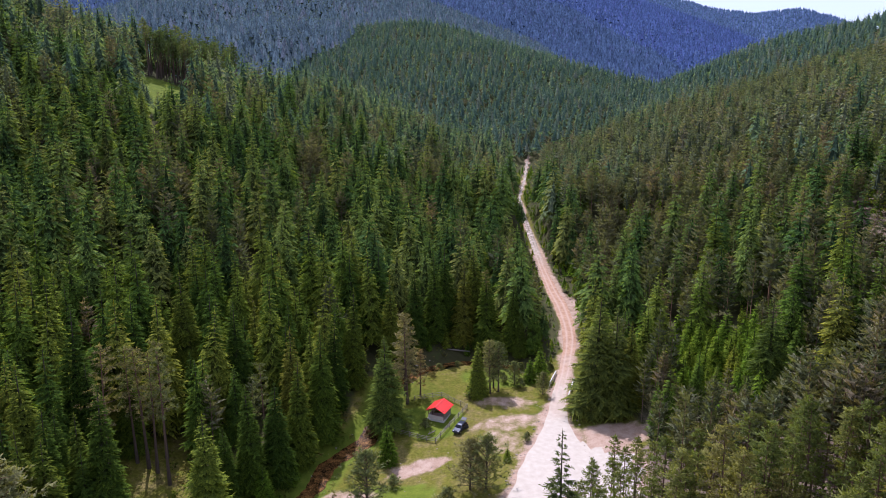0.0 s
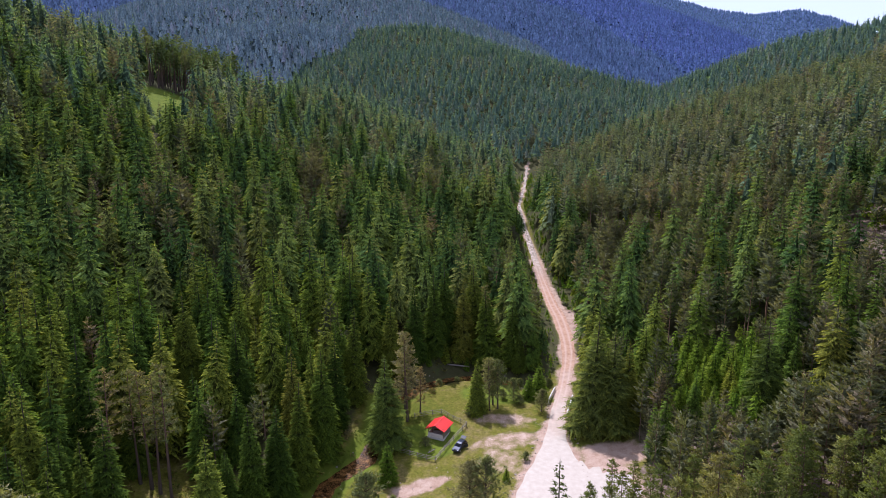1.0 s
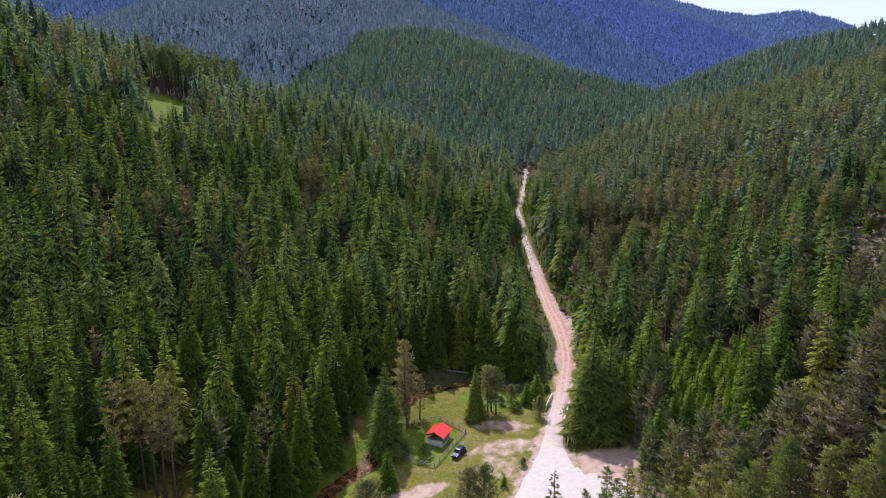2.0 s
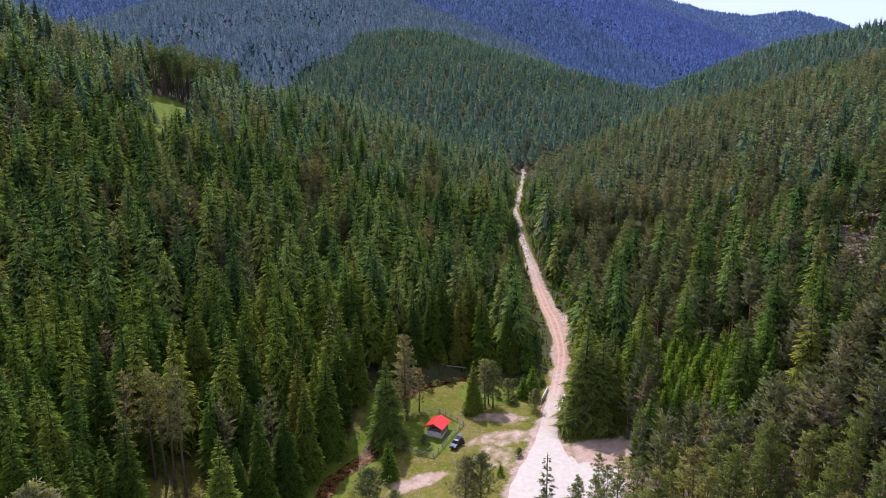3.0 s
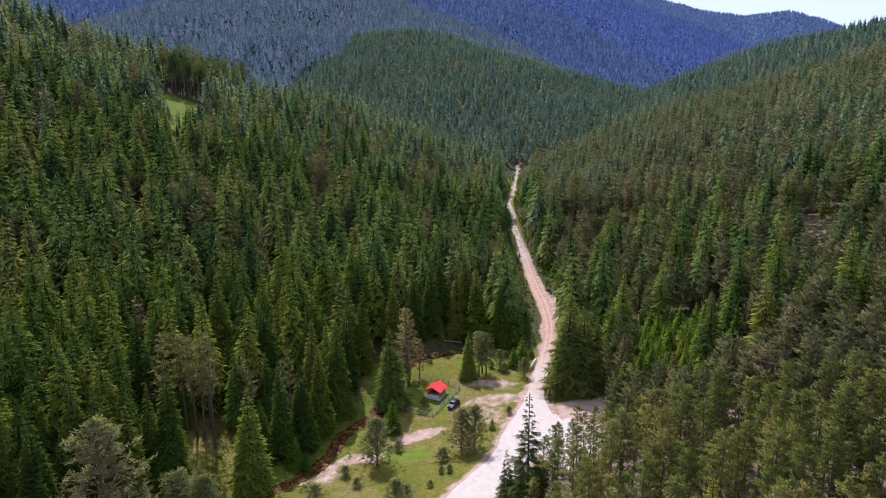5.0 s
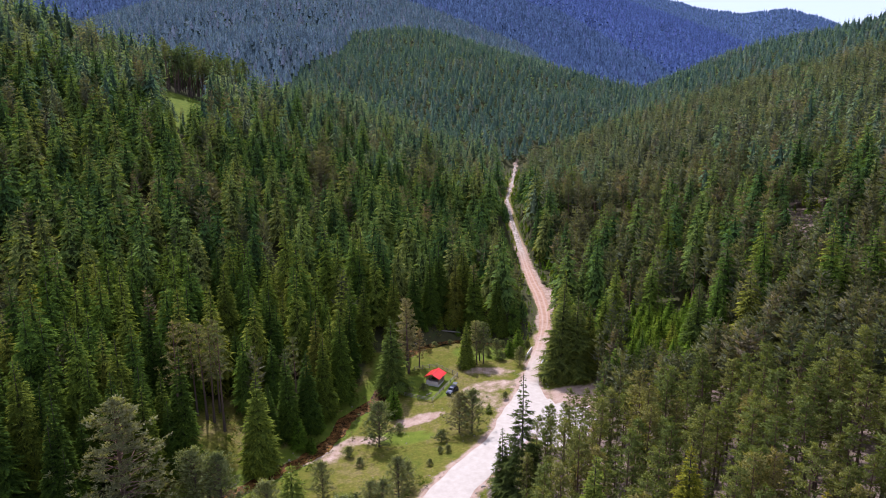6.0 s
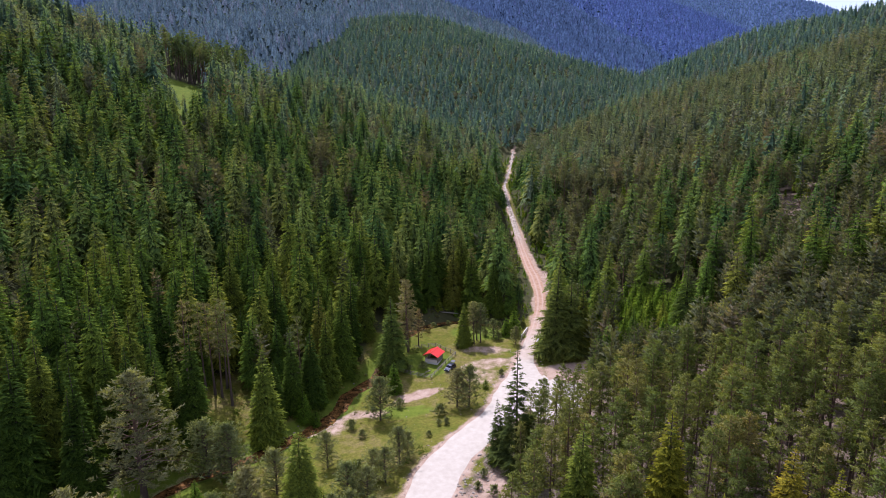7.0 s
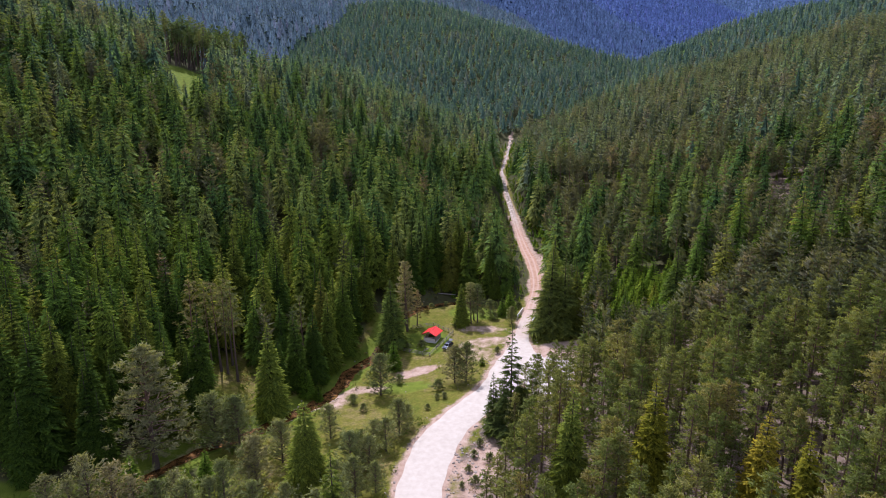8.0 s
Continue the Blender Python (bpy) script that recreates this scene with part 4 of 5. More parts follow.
# bright young spruces under the pines
ux, uy = scatter(30, 230, 112, 340, 8.5, 15)
vx, vy = scatter(46, 86, 116, 166, 4.6, 16)
in_gap = patch(vx, vy, 65, 141, 14, 20, 12) > 0.3
ok = wooded(ux, uy) & free(ux, uy) & (ux > road_x(uy) + 6) & (waves(ux, uy, 45, 41) > -0.1)
ux, uy = np.concatenate([ux[ok], vx[in_gap]]), np.concatenate([uy[ok], vy[in_gap]])
joined_wood("young_spruces", "bright green young spruces under the pines", WOOD_YOUNG, "stuff", ux, uy, FAR_S, 4.5 + 8 * rs.rand(len(ux)) ** 1.3, rs)

# low bushes on the stream banks and verges
bx, by = scatter(-90, 24, 40, 182, 2.4, 51)
ds, _ = along(STREAM, bx, by)
ok = (np.abs(bx - road_x(by)) > road_half(by) + 1.6) & (ds > 2.2) & (bx > -30 - 1e3 * (by < 134)) & ((ds < 9) & (rng.rand(len(bx)) < 0.55) | (np.abs(bx - road_x(by)) < 11) & (by < 90) & (rng.rand(len(bx)) < 0.4) | (by < 66) & (rng.rand(len(bx)) < 0.45) | (patch(bx, by, -52, 104, 14, 16) > 0.3) & (rng.rand(len(bx)) < 0.75) | (by > 134) & (rng.rand(len(bx)) < 0.5) & ~inside(MEADOW, bx, by) | (bx < -28) & (by < 110) & (rng.rand(len(bx)) < 0.35))
LOW = unit_patterns(lambda r: clump_crown(1.0, 0.75, 0.02, 12, 7, r, top=1.0, size=0.45, width=0.14), 5, 600)
joined_wood("low_bushes", "low grey-green bushes and tall grass on the banks", foliage("bush leaves", (0.07, 0.11, 0.02), (0.11, 0.14, 0.035), (0.19, 0.17, 0.08), False), "stuff", bx[ok], by[ok], LOW, 0.4 + 1.5 * rs.rand(ok.sum()) ** 2, rs)

# saplings along the forest road
rs3 = np.random.RandomState(33)
qy = 158 + 300 * rs3.rand(1100)
side = np.where(rs3.rand(1100) < 0.4, -1, 1)
qx = road_x(qy) + side * (road_half(qy) + 1.4 + 7.0 * rs3.rand(1100))
joined_wood("roadside_saplings", "young green spruce saplings along the forest road", WOOD_YOUNG, "stuff", qx, qy, HILL_S, 1.2 + 5.0 * rs3.rand(1100) ** 2.5, rs3)

# the middle ridge and the shoulder behind it
x, y = scatter(-520, 700, 430, 960, 6.9, 21)
keep = (tent(x, y, RIDGE_B, 0.42) > 40) & (y < 955) | (tent(x, y, RIDGE_F2, 0.42) > 60)
keep &= (np.where(x < 50, y - crest_a(x), y - crest_f(x)) > 60) & (np.abs(x) < 0.84 * (y + 62))
x, y = x[keep], y[keep]
joined_wood("spruce_forest", "spruce forest on the middle ridge", FAR_WOOD_HAZED, "stuff", x, y, HILL_S, 15 + 8 * rs.rand(len(x)), rs)

# ---- distant mountains ----
RIDGES = [("B", [(-900, 900, 120), (-620, 1000, 170), (-459, 1090, 250), (-366, 1189, 330), (-235, 1222, 340), (-125, 1207, 315), (-38, 1163, 270), (60, 1100, 215), (160, 1040, 150)], 0.42),
          ("C", [(-1700, 700, 330), (-943, 1150, 321), (-786, 1320, 392), (-497, 1504, 451), (-106, 1580, 470), (100, 1531, 412), (240, 1465, 342), (388, 1329, 235), (464, 1198, 154)], 0.62),
          ("D", [(-300, 2300, 660), (47, 2283, 634), (433, 2192, 556), (603, 2100, 482), (758, 1996, 376), (863, 1898, 295), (892, 1774, 233), (960, 1640, 150)], 0.45),
          ("E", [(200, 3100, 800), (595, 3026, 771), (968, 2929, 679), (1085, 2888, 636), (1153, 2861, 607), (1283, 2806, 577), (1345, 2777, 562), (1498, 2698, 568), (1572, 2656, 537), (1637, 2617, 485), (1844, 2476, 344), (2300, 2300, 200)], 0.62)]
for key, crest, slope in RIDGES:
    cx, cy = np.array([c[0] for c in crest], float), np.array([c[1] for c in crest], float)
    n_u, n_v = 90, 40
    uu, vv = np.meshgrid(np.linspace(0, len(crest) - 1, n_u), np.linspace(-1, 1, n_v))
    bx, by = np.interp(uu, np.arange(len(crest)), cx), np.interp(uu, np.arange(len(crest)), cy)
    reach = 900.0

    def height(px, py, crest=crest, slope=slope):
        return tent(px, py, crest, slope, 40) + waves(px, py, 260, 17) * (14 * smooth(60, 300, along(crest, px, py)[0]))

    px, py = bx + vv * 60, by + vv * reach
    pz = height(px, py)
    tagged(new("backdrop_mountain", mesh_of("backdrop_mountain", np.stack([px, py, pz], -1).reshape(-1, 3), grid_faces(n_u, n_v), HAZE_GROUND if key == "B" else BLUE_HAZE_GROUND, True)), "distant forested mountain ridge with blue haze painted in", "mountain", kind="backdrop")
    gap = {"B": 6.9, "C": 7.2, "D": 9.5}.get(key, 11)
    tx, ty = scatter(cx.min(), cx.max(), cy.min() - 900, cy.max() + 40, gap, 31)
    th = height(tx, ty)
    ok = (th > 60) & (th > ground_z(tx, ty) + 4) & (tx < 0.84 * (ty + 62)) & (tx > -0.84 * (ty + 62)) & (ty < np.interp(tx, cx, cy) + 40) & (ty > np.interp(tx, cx, cy) - (900 if key in "DE" else 560))
    tx, ty = tx[ok], ty[ok]
    joined_wood("distant_forest", "distant spruce forest, haze and cloud shade put into its colour", BLUE_HAZE_WOOD[key], "backdrop", tx, ty, SLOPE_S if key == "B" else DOT_S, {"B": 18, "C": 16, "D": 14}.get(key, 13) + 8 * rs.rand(len(tx)), rs, height)


# ---- stream ----
sp = np.array(STREAM, float)
cum = np.concatenate([[0], np.cumsum(np.hypot(*np.diff(sp, axis=0).T))])
sl = np.arange(0, cum[-1], 1.0)
sx, sy = np.interp(sl, cum, sp[:, 0]), np.interp(sl, cum, sp[:, 1])
k5 = np.ones(7) / 7
sx, sy = np.convolve(np.pad(sx, 3, mode="edge"), k5, "valid"), np.convolve(np.pad(sy, 3, mode="edge"), k5, "valid")
tx, ty = np.gradient(sx), np.gradient(sy)
tn = np.hypot(tx, ty)
wide = 2.8 + 0.5 * np.sin(sl * 0.23) + 0.4 * np.sin(sl * 0.61 + 2) + 0.3 * np.sin(sl * 1.7)
wide = wide * (1 - 0.3 * smooth(94, 84, sy))
su = np.linspace(-1, 1, 7)
wx, wy = sx[:, None] - (ty / tn * wide)[:, None] * su, sy[:, None] + (tx / tn * wide)[:, None] * su
wz = np.convolve(np.pad(ground_z(sx, sy), 8, mode="edge"), np.ones(17) / 17, "valid")
wz = np.repeat((wz + 0.22)[:, None], 7, 1)
up_to = int(np.argmax(sx > 22))
tagged(new("water", mesh_of("water", np.stack([wx, wy, wz], -1)[:up_to].reshape(-1, 3), grid_faces(7, up_to), WATER, True)), "shallow brown mountain stream", "water", kind="structure")


# ---- built things ----
def part(name, bm, material, parent, label=""):
    me = bpy.data.meshes.new(name)
    bm.to_mesh(me)
    bm.free()
    me.materials.append(material)
    ob = new(name, me)
    ob.parent = parent
    if label:
        tagged(ob, label)
    return ob


def box(bm, size, at, turn=(0, 0, 0), bevel=0.0):
    g = bmesh.ops.create_cube(bm, size=1)["verts"]
    bmesh.ops.transform(bm, verts=g, matrix=pose(*at, *turn) @ Matrix.Diagonal((*size, 1)))
    if bevel:
        es = list({e for v in g for e in v.link_edges})
        bmesh.ops.bevel(bm, geom=es, offset=bevel, segments=1, affect="EDGES")
    return bm


def beam(bm, a, b, r, sides=7):
    a, b = Vector(a), Vector(b)
    g = bmesh.ops.create_cone(bm, cap_ends=True, segments=sides, radius1=r, radius2=r * 0.9, depth=(b - a).length)["verts"]
    bmesh.ops.transform(bm, verts=g, matrix=Matrix.Translation((a + b) / 2) @ (b - a).to_track_quat("Z", "Y").to_matrix().to_4x4())
    return bm


def block(*args, **kw):
    return box(bmesh.new(), *args, **kw)


def pole(*args, **kw):
    return beam(bmesh.new(), *args, **kw)


RED = plain("red sheet-metal roof", (0.62, 0.035, 0.025), 0.38, 0.0, 0.12, 2.0)
GREY_WOOD = plain("weathered grey timber", (0.22, 0.19, 0.15), 0.85, 0, 0.35, 4.0)
BROWN_WOOD = plain("brown stained boards", (0.20, 0.11, 0.06), 0.75, 0, 0.35, 4.0)
PALE_WALL = plain("pale boarded parapet", (0.58, 0.5, 0.42), 0.85, 0, 0.25, 5.0)
CONCRETE = plain("pale weathered concrete", (0.5, 0.47, 0.42), 0.9, 0, 0.25, 3.0)
STONE = plain("grey and rusty river stones", (0.27, 0.225, 0.18), 0.9, 0, 0.4, 0.7)
PAINT = plain("dark blue-grey car paint", (0.022, 0.027, 0.042), 0.28, 0.35, 0.06, 1.0)
GLASS = plain("dark tinted car glass", (0.012, 0.014, 0.018), 0.06, 0, 0.05, 1.0)
RUBBER = plain("black rubber", (0.02, 0.02, 0.02), 0.85)
ALLOY = plain("silver alloy", (0.5, 0.5, 0.5), 0.35, 0.8, 0.08)
LAMP_GLASS = plain("clear lamp glass", (0.6, 0.62, 0.65), 0.1, 0.3, 0.05)
TAIL_RED = plain("red lamp glass", (0.35, 0.02, 0.02), 0.15, 0, 0.05)
PLASTIC = plain("black bumper plastic", (0.03, 0.03, 0.033), 0.6, 0, 0.1)


def cabin(x, y, turn):
    top = new("cabin")
    top.matrix_world = pose(x, y, float(ground_z(x, y)) + 0.05, 0, 0, turn)
    W, D, H = 3.9, 4.4, 2.05
    part("floor_slab", block((W + 0.3, D + 0.3, 0.5), (0, 0, -0.1), bevel=0.03), CONCRETE, top)
    for sx in (-1, 1):
        for k, yy in enumerate((-D / 2 + 0.08, 0, D / 2 - 0.08)):
            part("post", block((0.15, 0.15, H), (sx * (W / 2 - 0.08), yy, 0.15 + H / 2), bevel=0.01), BROWN_WOOD, top)
        part("eave_beam", block((0.16, D + 0.9, 0.18), (sx * (W / 2 - 0.08), 0, 0.15 + H + 0.09), bevel=0.01), BROWN_WOOD, top)
    # low boarded parapet in front and on the left, boarded walls right and behind
    for z in range(5):
        part("plank", block((W, 0.07, 0.175), (0, -D / 2 + 0.02, 0.25 + z * 0.185), bevel=0.008), PALE_WALL, top)
        part("plank", block((0.07, D - 0.2, 0.175), (-W / 2 + 0.02, 0, 0.25 + z * 0.185), bevel=0.008), PALE_WALL, top)
    for z in range(8):
        part("plank", block((0.07, D - 0.2, 0.175), (W / 2 - 0.02, 0, 0.25 + z * 0.185), bevel=0.008), GREY_WOOD, top)
    for z in range(12):
        part("plank", block((W - 0.2, 0.07, 0.175), (0, D / 2 - 0.02, 0.25 + z * 0.185), bevel=0.008), BROWN_WOOD, top)
    rise, over, deep = 0.92, 0.55, D + 1.1
    run = W / 2 + over
    a = math.degrees(math.atan2(rise, W / 2))
    sl_len = run / math.cos(radians(a))
    zr = 0.15 + H + 0.2 + rise
    for sx in (-1, 1):
        mid = (sx * run / 2, 0, zr - run / 2 * math.tan(radians(a)))
        panel = part("roof_panel", block((sl_len, deep, 0.05), mid, (0, sx * a, 0), bevel=0.01), RED, top, "bright red sheet-metal roof slope")
        for k in range(10):
            yy = -deep / 2 + 0.05 + k * (deep - 0.1) / 9
            n = Vector((math.sin(radians(a)) * sx, 0, math.cos(radians(a)))) * 0.035
            part("rib", block((sl_len, 0.035, 0.03), (mid[0] + n.x, yy, mid[2] + n.z), (0, sx * a, 0)), RED, panel)
        for yy in (-deep / 2 + 0.25, deep / 2 - 0.25, 0):
            part("rafter", block((sl_len - 0.1, 0.1, 0.14), (mid[0], yy, mid[2] - 0.11), (0, sx * a, 0)), BROWN_WOOD, top)
    part("ridge_cap", block((0.34, deep + 0.02, 0.04), (0, 0, zr + 0.045), bevel=0.015), RED, top)
    bm = bmesh.new()
    for yy in (D / 2 - 0.05,):
        vs = [bm.verts.new(p) for p in ((-W / 2, yy, 0.15 + H + 0.1), (W / 2, yy, 0.15 + H + 0.1), (0, yy, zr - 0.12))]
        bm.faces.new(vs)
    bmesh.ops.solidify(bm, geom=bm.faces[:], thickness=0.05)
    part("gable", bm, BROWN_WOOD, top)
    part("tie_beam", block((W, 0.12, 0.16), (0, -D / 2 + 0.06, 0.15 + H + 0.28), bevel=0.01), BROWN_WOOD, top)
    return tagged(top, "small open timber cabin with a bright red gabled roof", "cabin")


cabin(-0.8, 133.5, -24)


def car(x, y, turn):
    """A hatchback, nose towards its own -y, with the tailgate up and one rear door open."""
    top = new("car")
    top.matrix_world = pose(x, y, float(ground_z(x, y)) + 0.02, 2.5, 0, turn)
    half = 0.88
    side = [(-2.1, 0.35), (-2.14, 0.62), (-1.98, 0.86), (-1.05, 1.0), (-0.35, 1.52), (0.2, 1.62), (1.55, 1.58), (2.02, 1.05), (2.1, 0.6), (2.04, 0.35)]
    bm = bmesh.new()
    rings = []
    for u, pull in ((-1, 1), (-0.86, 0), (0.86, 0), (1, 1)):
        ring = []
        for py, pz in side:
            k = max(0.0, (pz - 0.95) / 0.65) * 0.2
            ring.append(bm.verts.new((u * half * (1 - k), py * (0.985 if pull else 1), pz - (0.04 if pull and pz > 0.9 else 0))))
        rings.append(ring)
    n = len(side)
    for p, q in zip(rings, rings[1:]):
        for i in range(n):
            bm.faces.new((p[i], p[(i + 1) % n], q[(i + 1) % n], q[i]))
    bm.faces.new(rings[0][::-1])
    bm.faces.new(rings[-1])
    bmesh.ops.recalc_face_normals(bm, faces=bm.faces[:])
    bmesh.ops.bevel(bm, geom=bm.edges[:], offset=0.03, segments=1, affect="EDGES")
    part("body", bm, PAINT, top)

    def pane(name, pts, mat=GLASS):
        b = bmesh.new()
        f = b.faces.new([b.verts.new(p) for p in pts])
        bmesh.ops.solidify(b, geom=[f], thickness=0.015)
        part(name, b, mat, top)

    pane("windscreen", [(-0.68, -1.0, 1.06), (0.68, -1.0, 1.06), (0.58, -0.4, 1.53), (-0.58, -0.4, 1.53)])
    pane("rear_window", [(-0.6, 2.03, 1.1), (0.6, 2.03, 1.1), (0.56, 1.66, 1.52), (-0.56, 1.66, 1.52)])
    for sx in (-1, 1):
        for y0, y1, y2, y3 in ((-0.85, 0.25, 0.25, -0.3), (0.32, 1.2, 1.2, 0.32), (1.28, 1.9, 1.55, 1.28)):
            pane("side_window", [(sx * 0.885, y0, 1.05), (sx * 0.885, y1, 1.05), (sx * 0.765, y2, 1.5), (sx * 0.765, y3, 1.5)])
        part("headlight", block((0.36, 0.16, 0.17), (sx * 0.62, -2.03, 0.74), (12, 0, sx * -12), bevel=0.04), LAMP_GLASS, top)
        part("tail_light", block((0.16, 0.12, 0.34), (sx * 0.76, 2.03, 0.95), (8, 0, 0), bevel=0.03), TAIL_RED, top)
        part("mirror", block((0.2, 0.1, 0.14), (sx * 0.98, -0.72, 1.08), bevel=0.03), PAINT, top)
        for yy in (-1.32, 1.3):
            wheel = new("wheel")
            wheel.parent = top
            wheel.matrix_local = pose(sx * 0.8, yy, 0.32, 0, 90, 0)
            b = bmesh.new()
            bmesh.ops.create_cone(b, cap_ends=True, segments=18, radius1=0.32, radius2=0.32, depth=0.2)
            bmesh.ops.bevel(b, geom=b.edges[:], offset=0.03, segments=1, affect="EDGES")
            part("tyre", b, RUBBER, wheel)
            b = bmesh.new()
            bmesh.ops.create_cone(b, cap_ends=True, segments=14, radius1=0.21, radius2=0.21, depth=0.225)
            part("rim", b, ALLOY, wheel)
    part("front_bumper", block((1.66, 0.16, 0.2), (0, -2.12, 0.45), bevel=0.05), PLASTIC, top)
    part("rear_bumper", block((1.66, 0.16, 0.22), (0, 2.1, 0.45), bevel=0.05), PLASTIC, top)
    part("grille", block((0.7, 0.05, 0.13), (0, -2.12, 0.7), bevel=0.02), PLASTIC, top)
    gate = part("tailgate", block((1.3, 0.95, 0.08), (0, 2.0, 1.86), (22, 0, 0), bevel=0.03), PLASTIC, top, "raised tailgate")
    part("gate_window", block((1.0, 0.4, 0.03), (0, 1.8, 1.76), (22, 0, 0)), GLASS, gate)
    part("door", block((0.09, 1.0, 0.75), (1.28, 0.75, 0.7), (0, 0, -38), bevel=0.03), PAINT, top, "open rear door")
    part("door_frame", block((0.05, 0.85, 0.42), (1.26, 0.75, 1.26), (0, 4, -38), bevel=0.02), GLASS, top)
    part("roof_rail", block((0.04, 1.7, 0.05), (-0.6, 0.7, 1.65), bevel=0.01), PLASTIC, top)
    part("roof_rail", block((0.04, 1.7, 0.05), (0.6, 0.7, 1.65), bevel=0.01), PLASTIC, top)
    return tagged(top, "dark blue hatchback car with tailgate and door open", "car")


car(3.9, 127.7, -30)


def fence(points, gap=2.1):
    top = new("fence")
    x0, y0 = points[0]
    top.matrix_world = pose(x0, y0, float(ground_z(x0, y0)))
    back = top.matrix_world.inverted()
    rs = np.random.RandomState(5)
    stops = []
    for (ax, ay), (bx, by) in zip(points, points[1:]):
        n = max(1, round(math.hypot(bx - ax, by - ay) / gap))
        stops += [(ax + (bx - ax) * i / n, ay + (by - ay) * i / n) for i in range(n)]
    stops.append(points[-1])
    stand = []
    for px, py in stops:
        g = Vector((px, py, float(ground_z(px, py))))
        tip = g + Vector((rs.normal() * 0.05, rs.normal() * 0.05, 1.25 + 0.12 * rs.rand()))
        part("post", pole(back @ (g - Vector((0, 0, 0.3))), back @ tip, 0.085), GREY_WOOD, top)
        stand.append((g, tip))
    for (g, t), (h, u) in zip(stand, stand[1:]):
        for q in (0.3, 0.62, 0.9):
            off = Vector((0, -0.09, rs.normal() * 0.03))
            a, b = g.lerp(t, q) + off, h.lerp(u, q) + off
            over = (b - a).normalized() * 0.12
            part("rail", pole(back @ (a - over), back @ (b + over), 0.055, 6), GREY_WOOD, top)
    return tagged(top, "weathered grey post-and-rail fence round the cabin yard", "fence")


fence([(-12.5, 133), (-11.5, 127.6), (-1.7, 123.8), (5.8, 136.2), (-0.3, 141.8), (-7, 140)])


def bridge_rail(ax, ay, bx, by):
    top = new("bridge_rail")
    z = float(floor_z((ay + by) / 2)) + 0.3
    top.matrix_world = pose((ax + bx) / 2, (ay + by) / 2, z, 0, 0, math.degrees(math.atan2(by - ay, bx - ax)))
    L = math.hypot(bx - ax, by - ay)
    n = 5
    for i in range(n):
        part("post", block((0.24, 0.24, 1.5), (-L / 2 + 0.2 + (L - 0.4) * i / (n - 1), 0, 0.1), bevel=0.03), CONCRETE, top)
    part("top_beam", block((L, 0.3, 0.22), (0, 0, 0.95), bevel=0.04), CONCRETE, top)
    part("lower_beam", block((L - 0.3, 0.14, 0.16), (0, 0, 0.45), bevel=0.03), CONCRETE, top)
    return tagged(top, "pale weathered bridge parapet beside the gravel road", "bridge rail", group="bridge rails")


bridge_rail(27.4, 146.0, 30.4, 153.6)
bridge_rail(30.6, 138.5, 34.4, 149.5)


def log(x, y, length, r, turn, label):
    top = new("log")
    top.matrix_world = pose(x, y, float(ground_z(x, y)) + r + 0.5, 0, 4, turn)
    part("stem", pole((-length / 2, 0, 0), (length / 2, 0, 0), r, 9), GREY_WOOD, top)
    for i in range(4):
        q = -length * 0.3 + i * length * 0.2
        part("branch_stub", pole((q, 0, 0), (q + 0.3, 0.4 * (-1) ** i, 0.5), 0.04, 5), GREY_WOOD, top)
    return tagged(top, label, "log")


log(3.5, 166.5, 8.5, 0.22, -6, "bare fallen grey tree trunk across the stream")
log(-2.6, 126.5, 2.2, 0.14, 50, "short cut log lying in the cabin yard")


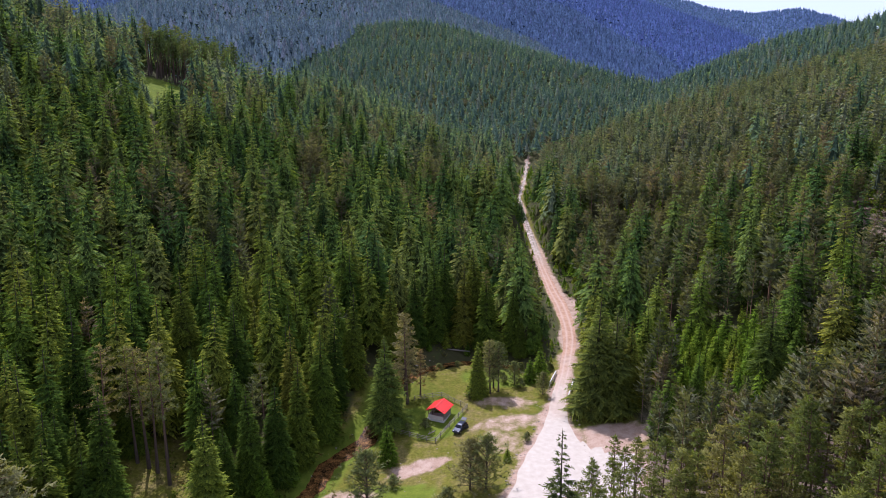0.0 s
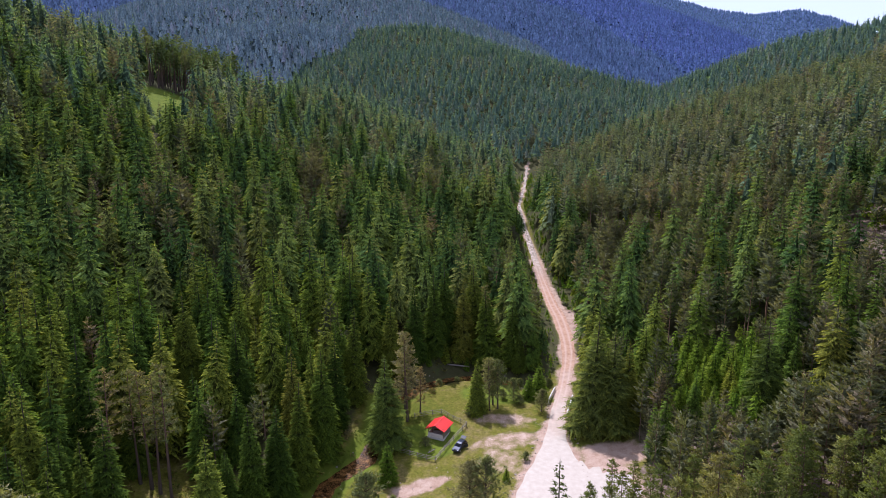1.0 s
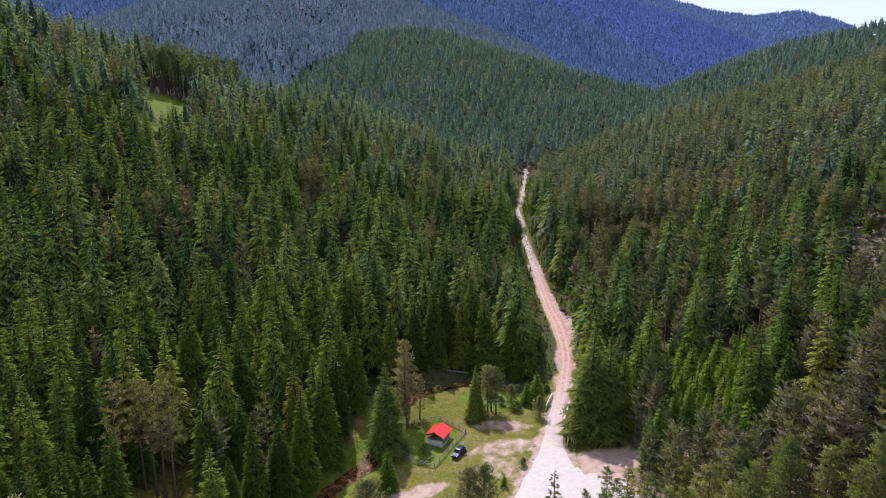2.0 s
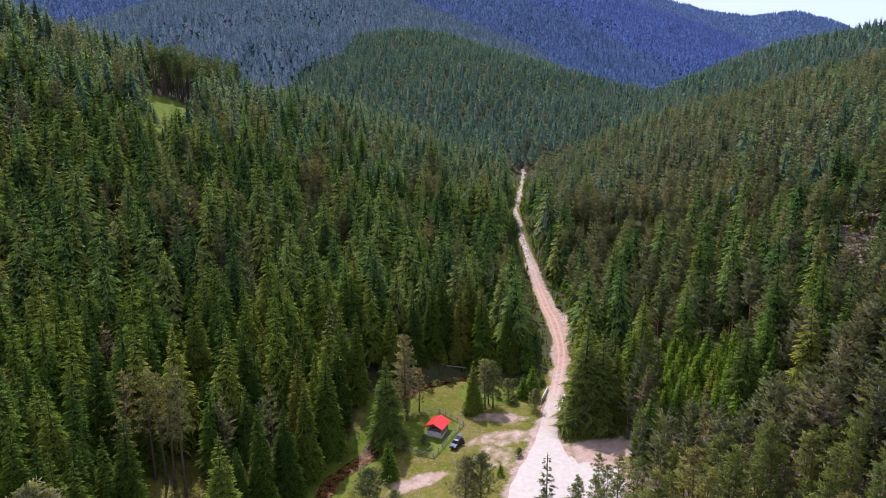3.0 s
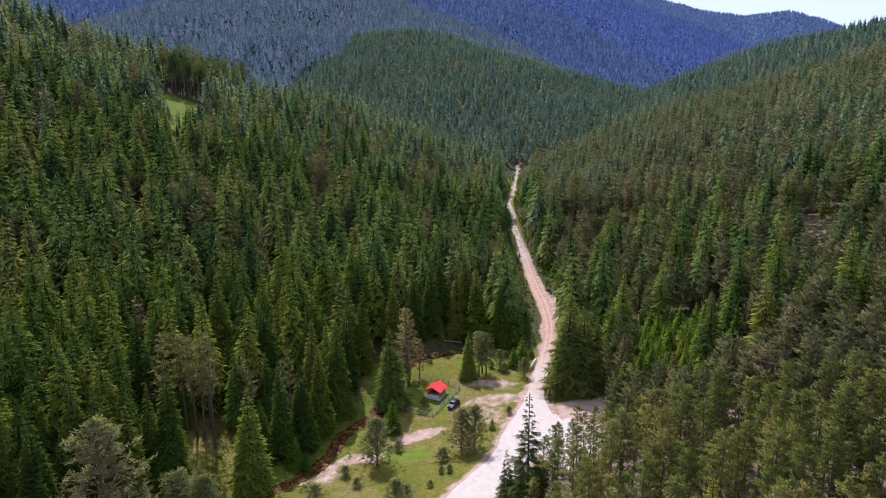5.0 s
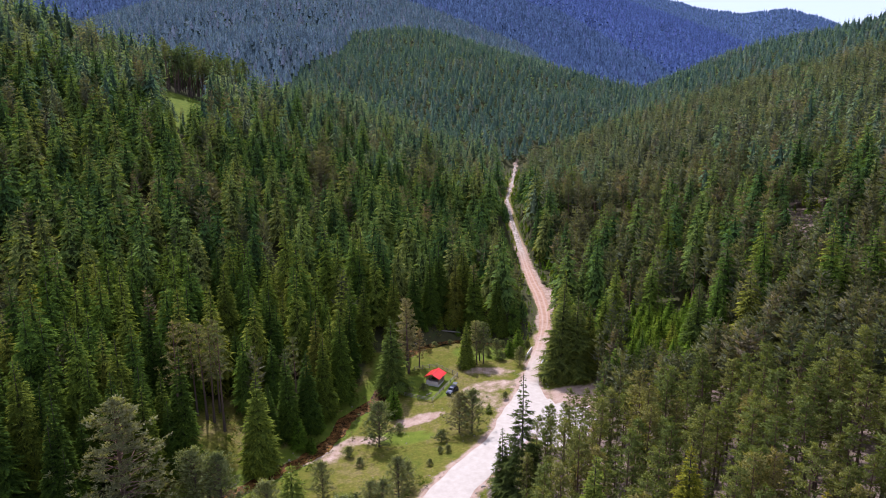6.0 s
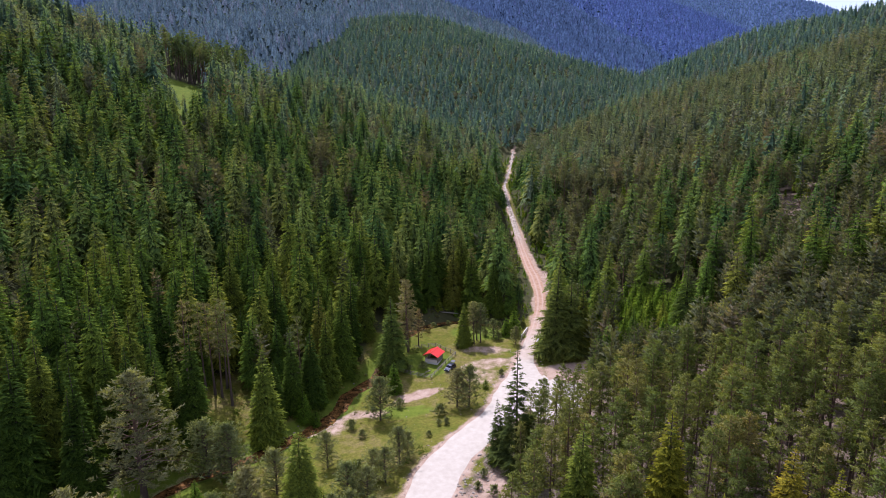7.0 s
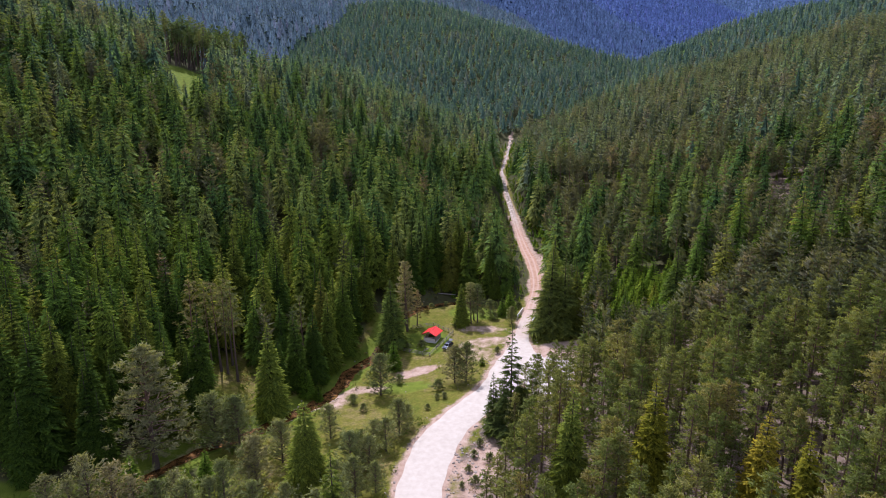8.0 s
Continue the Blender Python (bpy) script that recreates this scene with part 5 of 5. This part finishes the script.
def stones(name, label, places, sizes, seed):
    """Loose stones of many shapes in one sheet of pieces."""
    rs = np.random.RandomState(seed)
    b = bmesh.new()
    bmesh.ops.create_icosphere(b, subdivisions=1, radius=1)
    co = np.array([v.co[:] for v in b.verts])
    tri = np.array([[v.index for v in f.verts] for f in b.faces])
    b.free()
    vs, fs = [], []
    for i, ((px, py), sz) in enumerate(zip(places, sizes)):
        c = co * (0.75 + 0.5 * rs.rand(len(co), 1)) * sz * np.array([1, 0.6 + 0.5 * rs.rand(), 0.45 + 0.3 * rs.rand()])
        a = rs.rand() * 6.28
        c = c @ np.array([[math.cos(a), math.sin(a), 0], [-math.sin(a), math.cos(a), 0], [0, 0, 1]])
        vs.append(c + (px, py, float(ground_z(px, py)) + 0.12 * sz))
        fs.append(tri + len(co) * i)
    return tagged(new(name, mesh_of(name, np.concatenate(vs), np.concatenate(fs), STONE)), label, "stones", kind="stuff")


rs = np.random.RandomState(77)
pl, sz = [], []
for i in range(520):
    k = rs.randint(60, up_to)
    o = rs.choice((-1, 1)) * (1.5 + abs(rs.normal()) * 0.9)
    if sy[k] > 106 and rs.rand() < 0.75:
        continue
    pl.append((sx[k] - ty[k] / tn[k] * o, sy[k] + tx[k] / tn[k] * o))
    sz.append(0.1 + 0.36 * rs.rand() ** 3)
stones("stream_stones", "grey and rusty stones along the stream bed", pl, sz, 1)
pl, sz = [], []
for i in range(380):
    yy = 40 + 110 * rs.rand()
    sg = -1 if rs.rand() < 0.6 else 1
    pl.append((road_x(yy) + sg * (road_half(yy) + 0.3 + abs(rs.normal()) * 1.8), yy))
    sz.append(0.06 + 0.26 * rs.rand() ** 3)
for i in range(420):
    yy = 48 + 34 * rs.rand()
    pl.append((road_x(yy) + road_half(yy) + 0.6 + 7 * rs.rand(), yy))
    sz.append(0.08 + 0.34 * rs.rand() ** 3)
stones("roadside_stones", "loose pale stones along the road edge", pl, sz, 2)
pl = [(-5 + rs.normal() * 5, 115 + rs.normal() * 2) for i in range(24)] + [(rs.rand() * 26 - 18, 85 + rs.rand() * 50) for i in range(90)]
stones("meadow_stones", "scattered stones in the meadow grass", pl, [0.07 + 0.2 * rs.rand() ** 3 for _ in pl], 3)
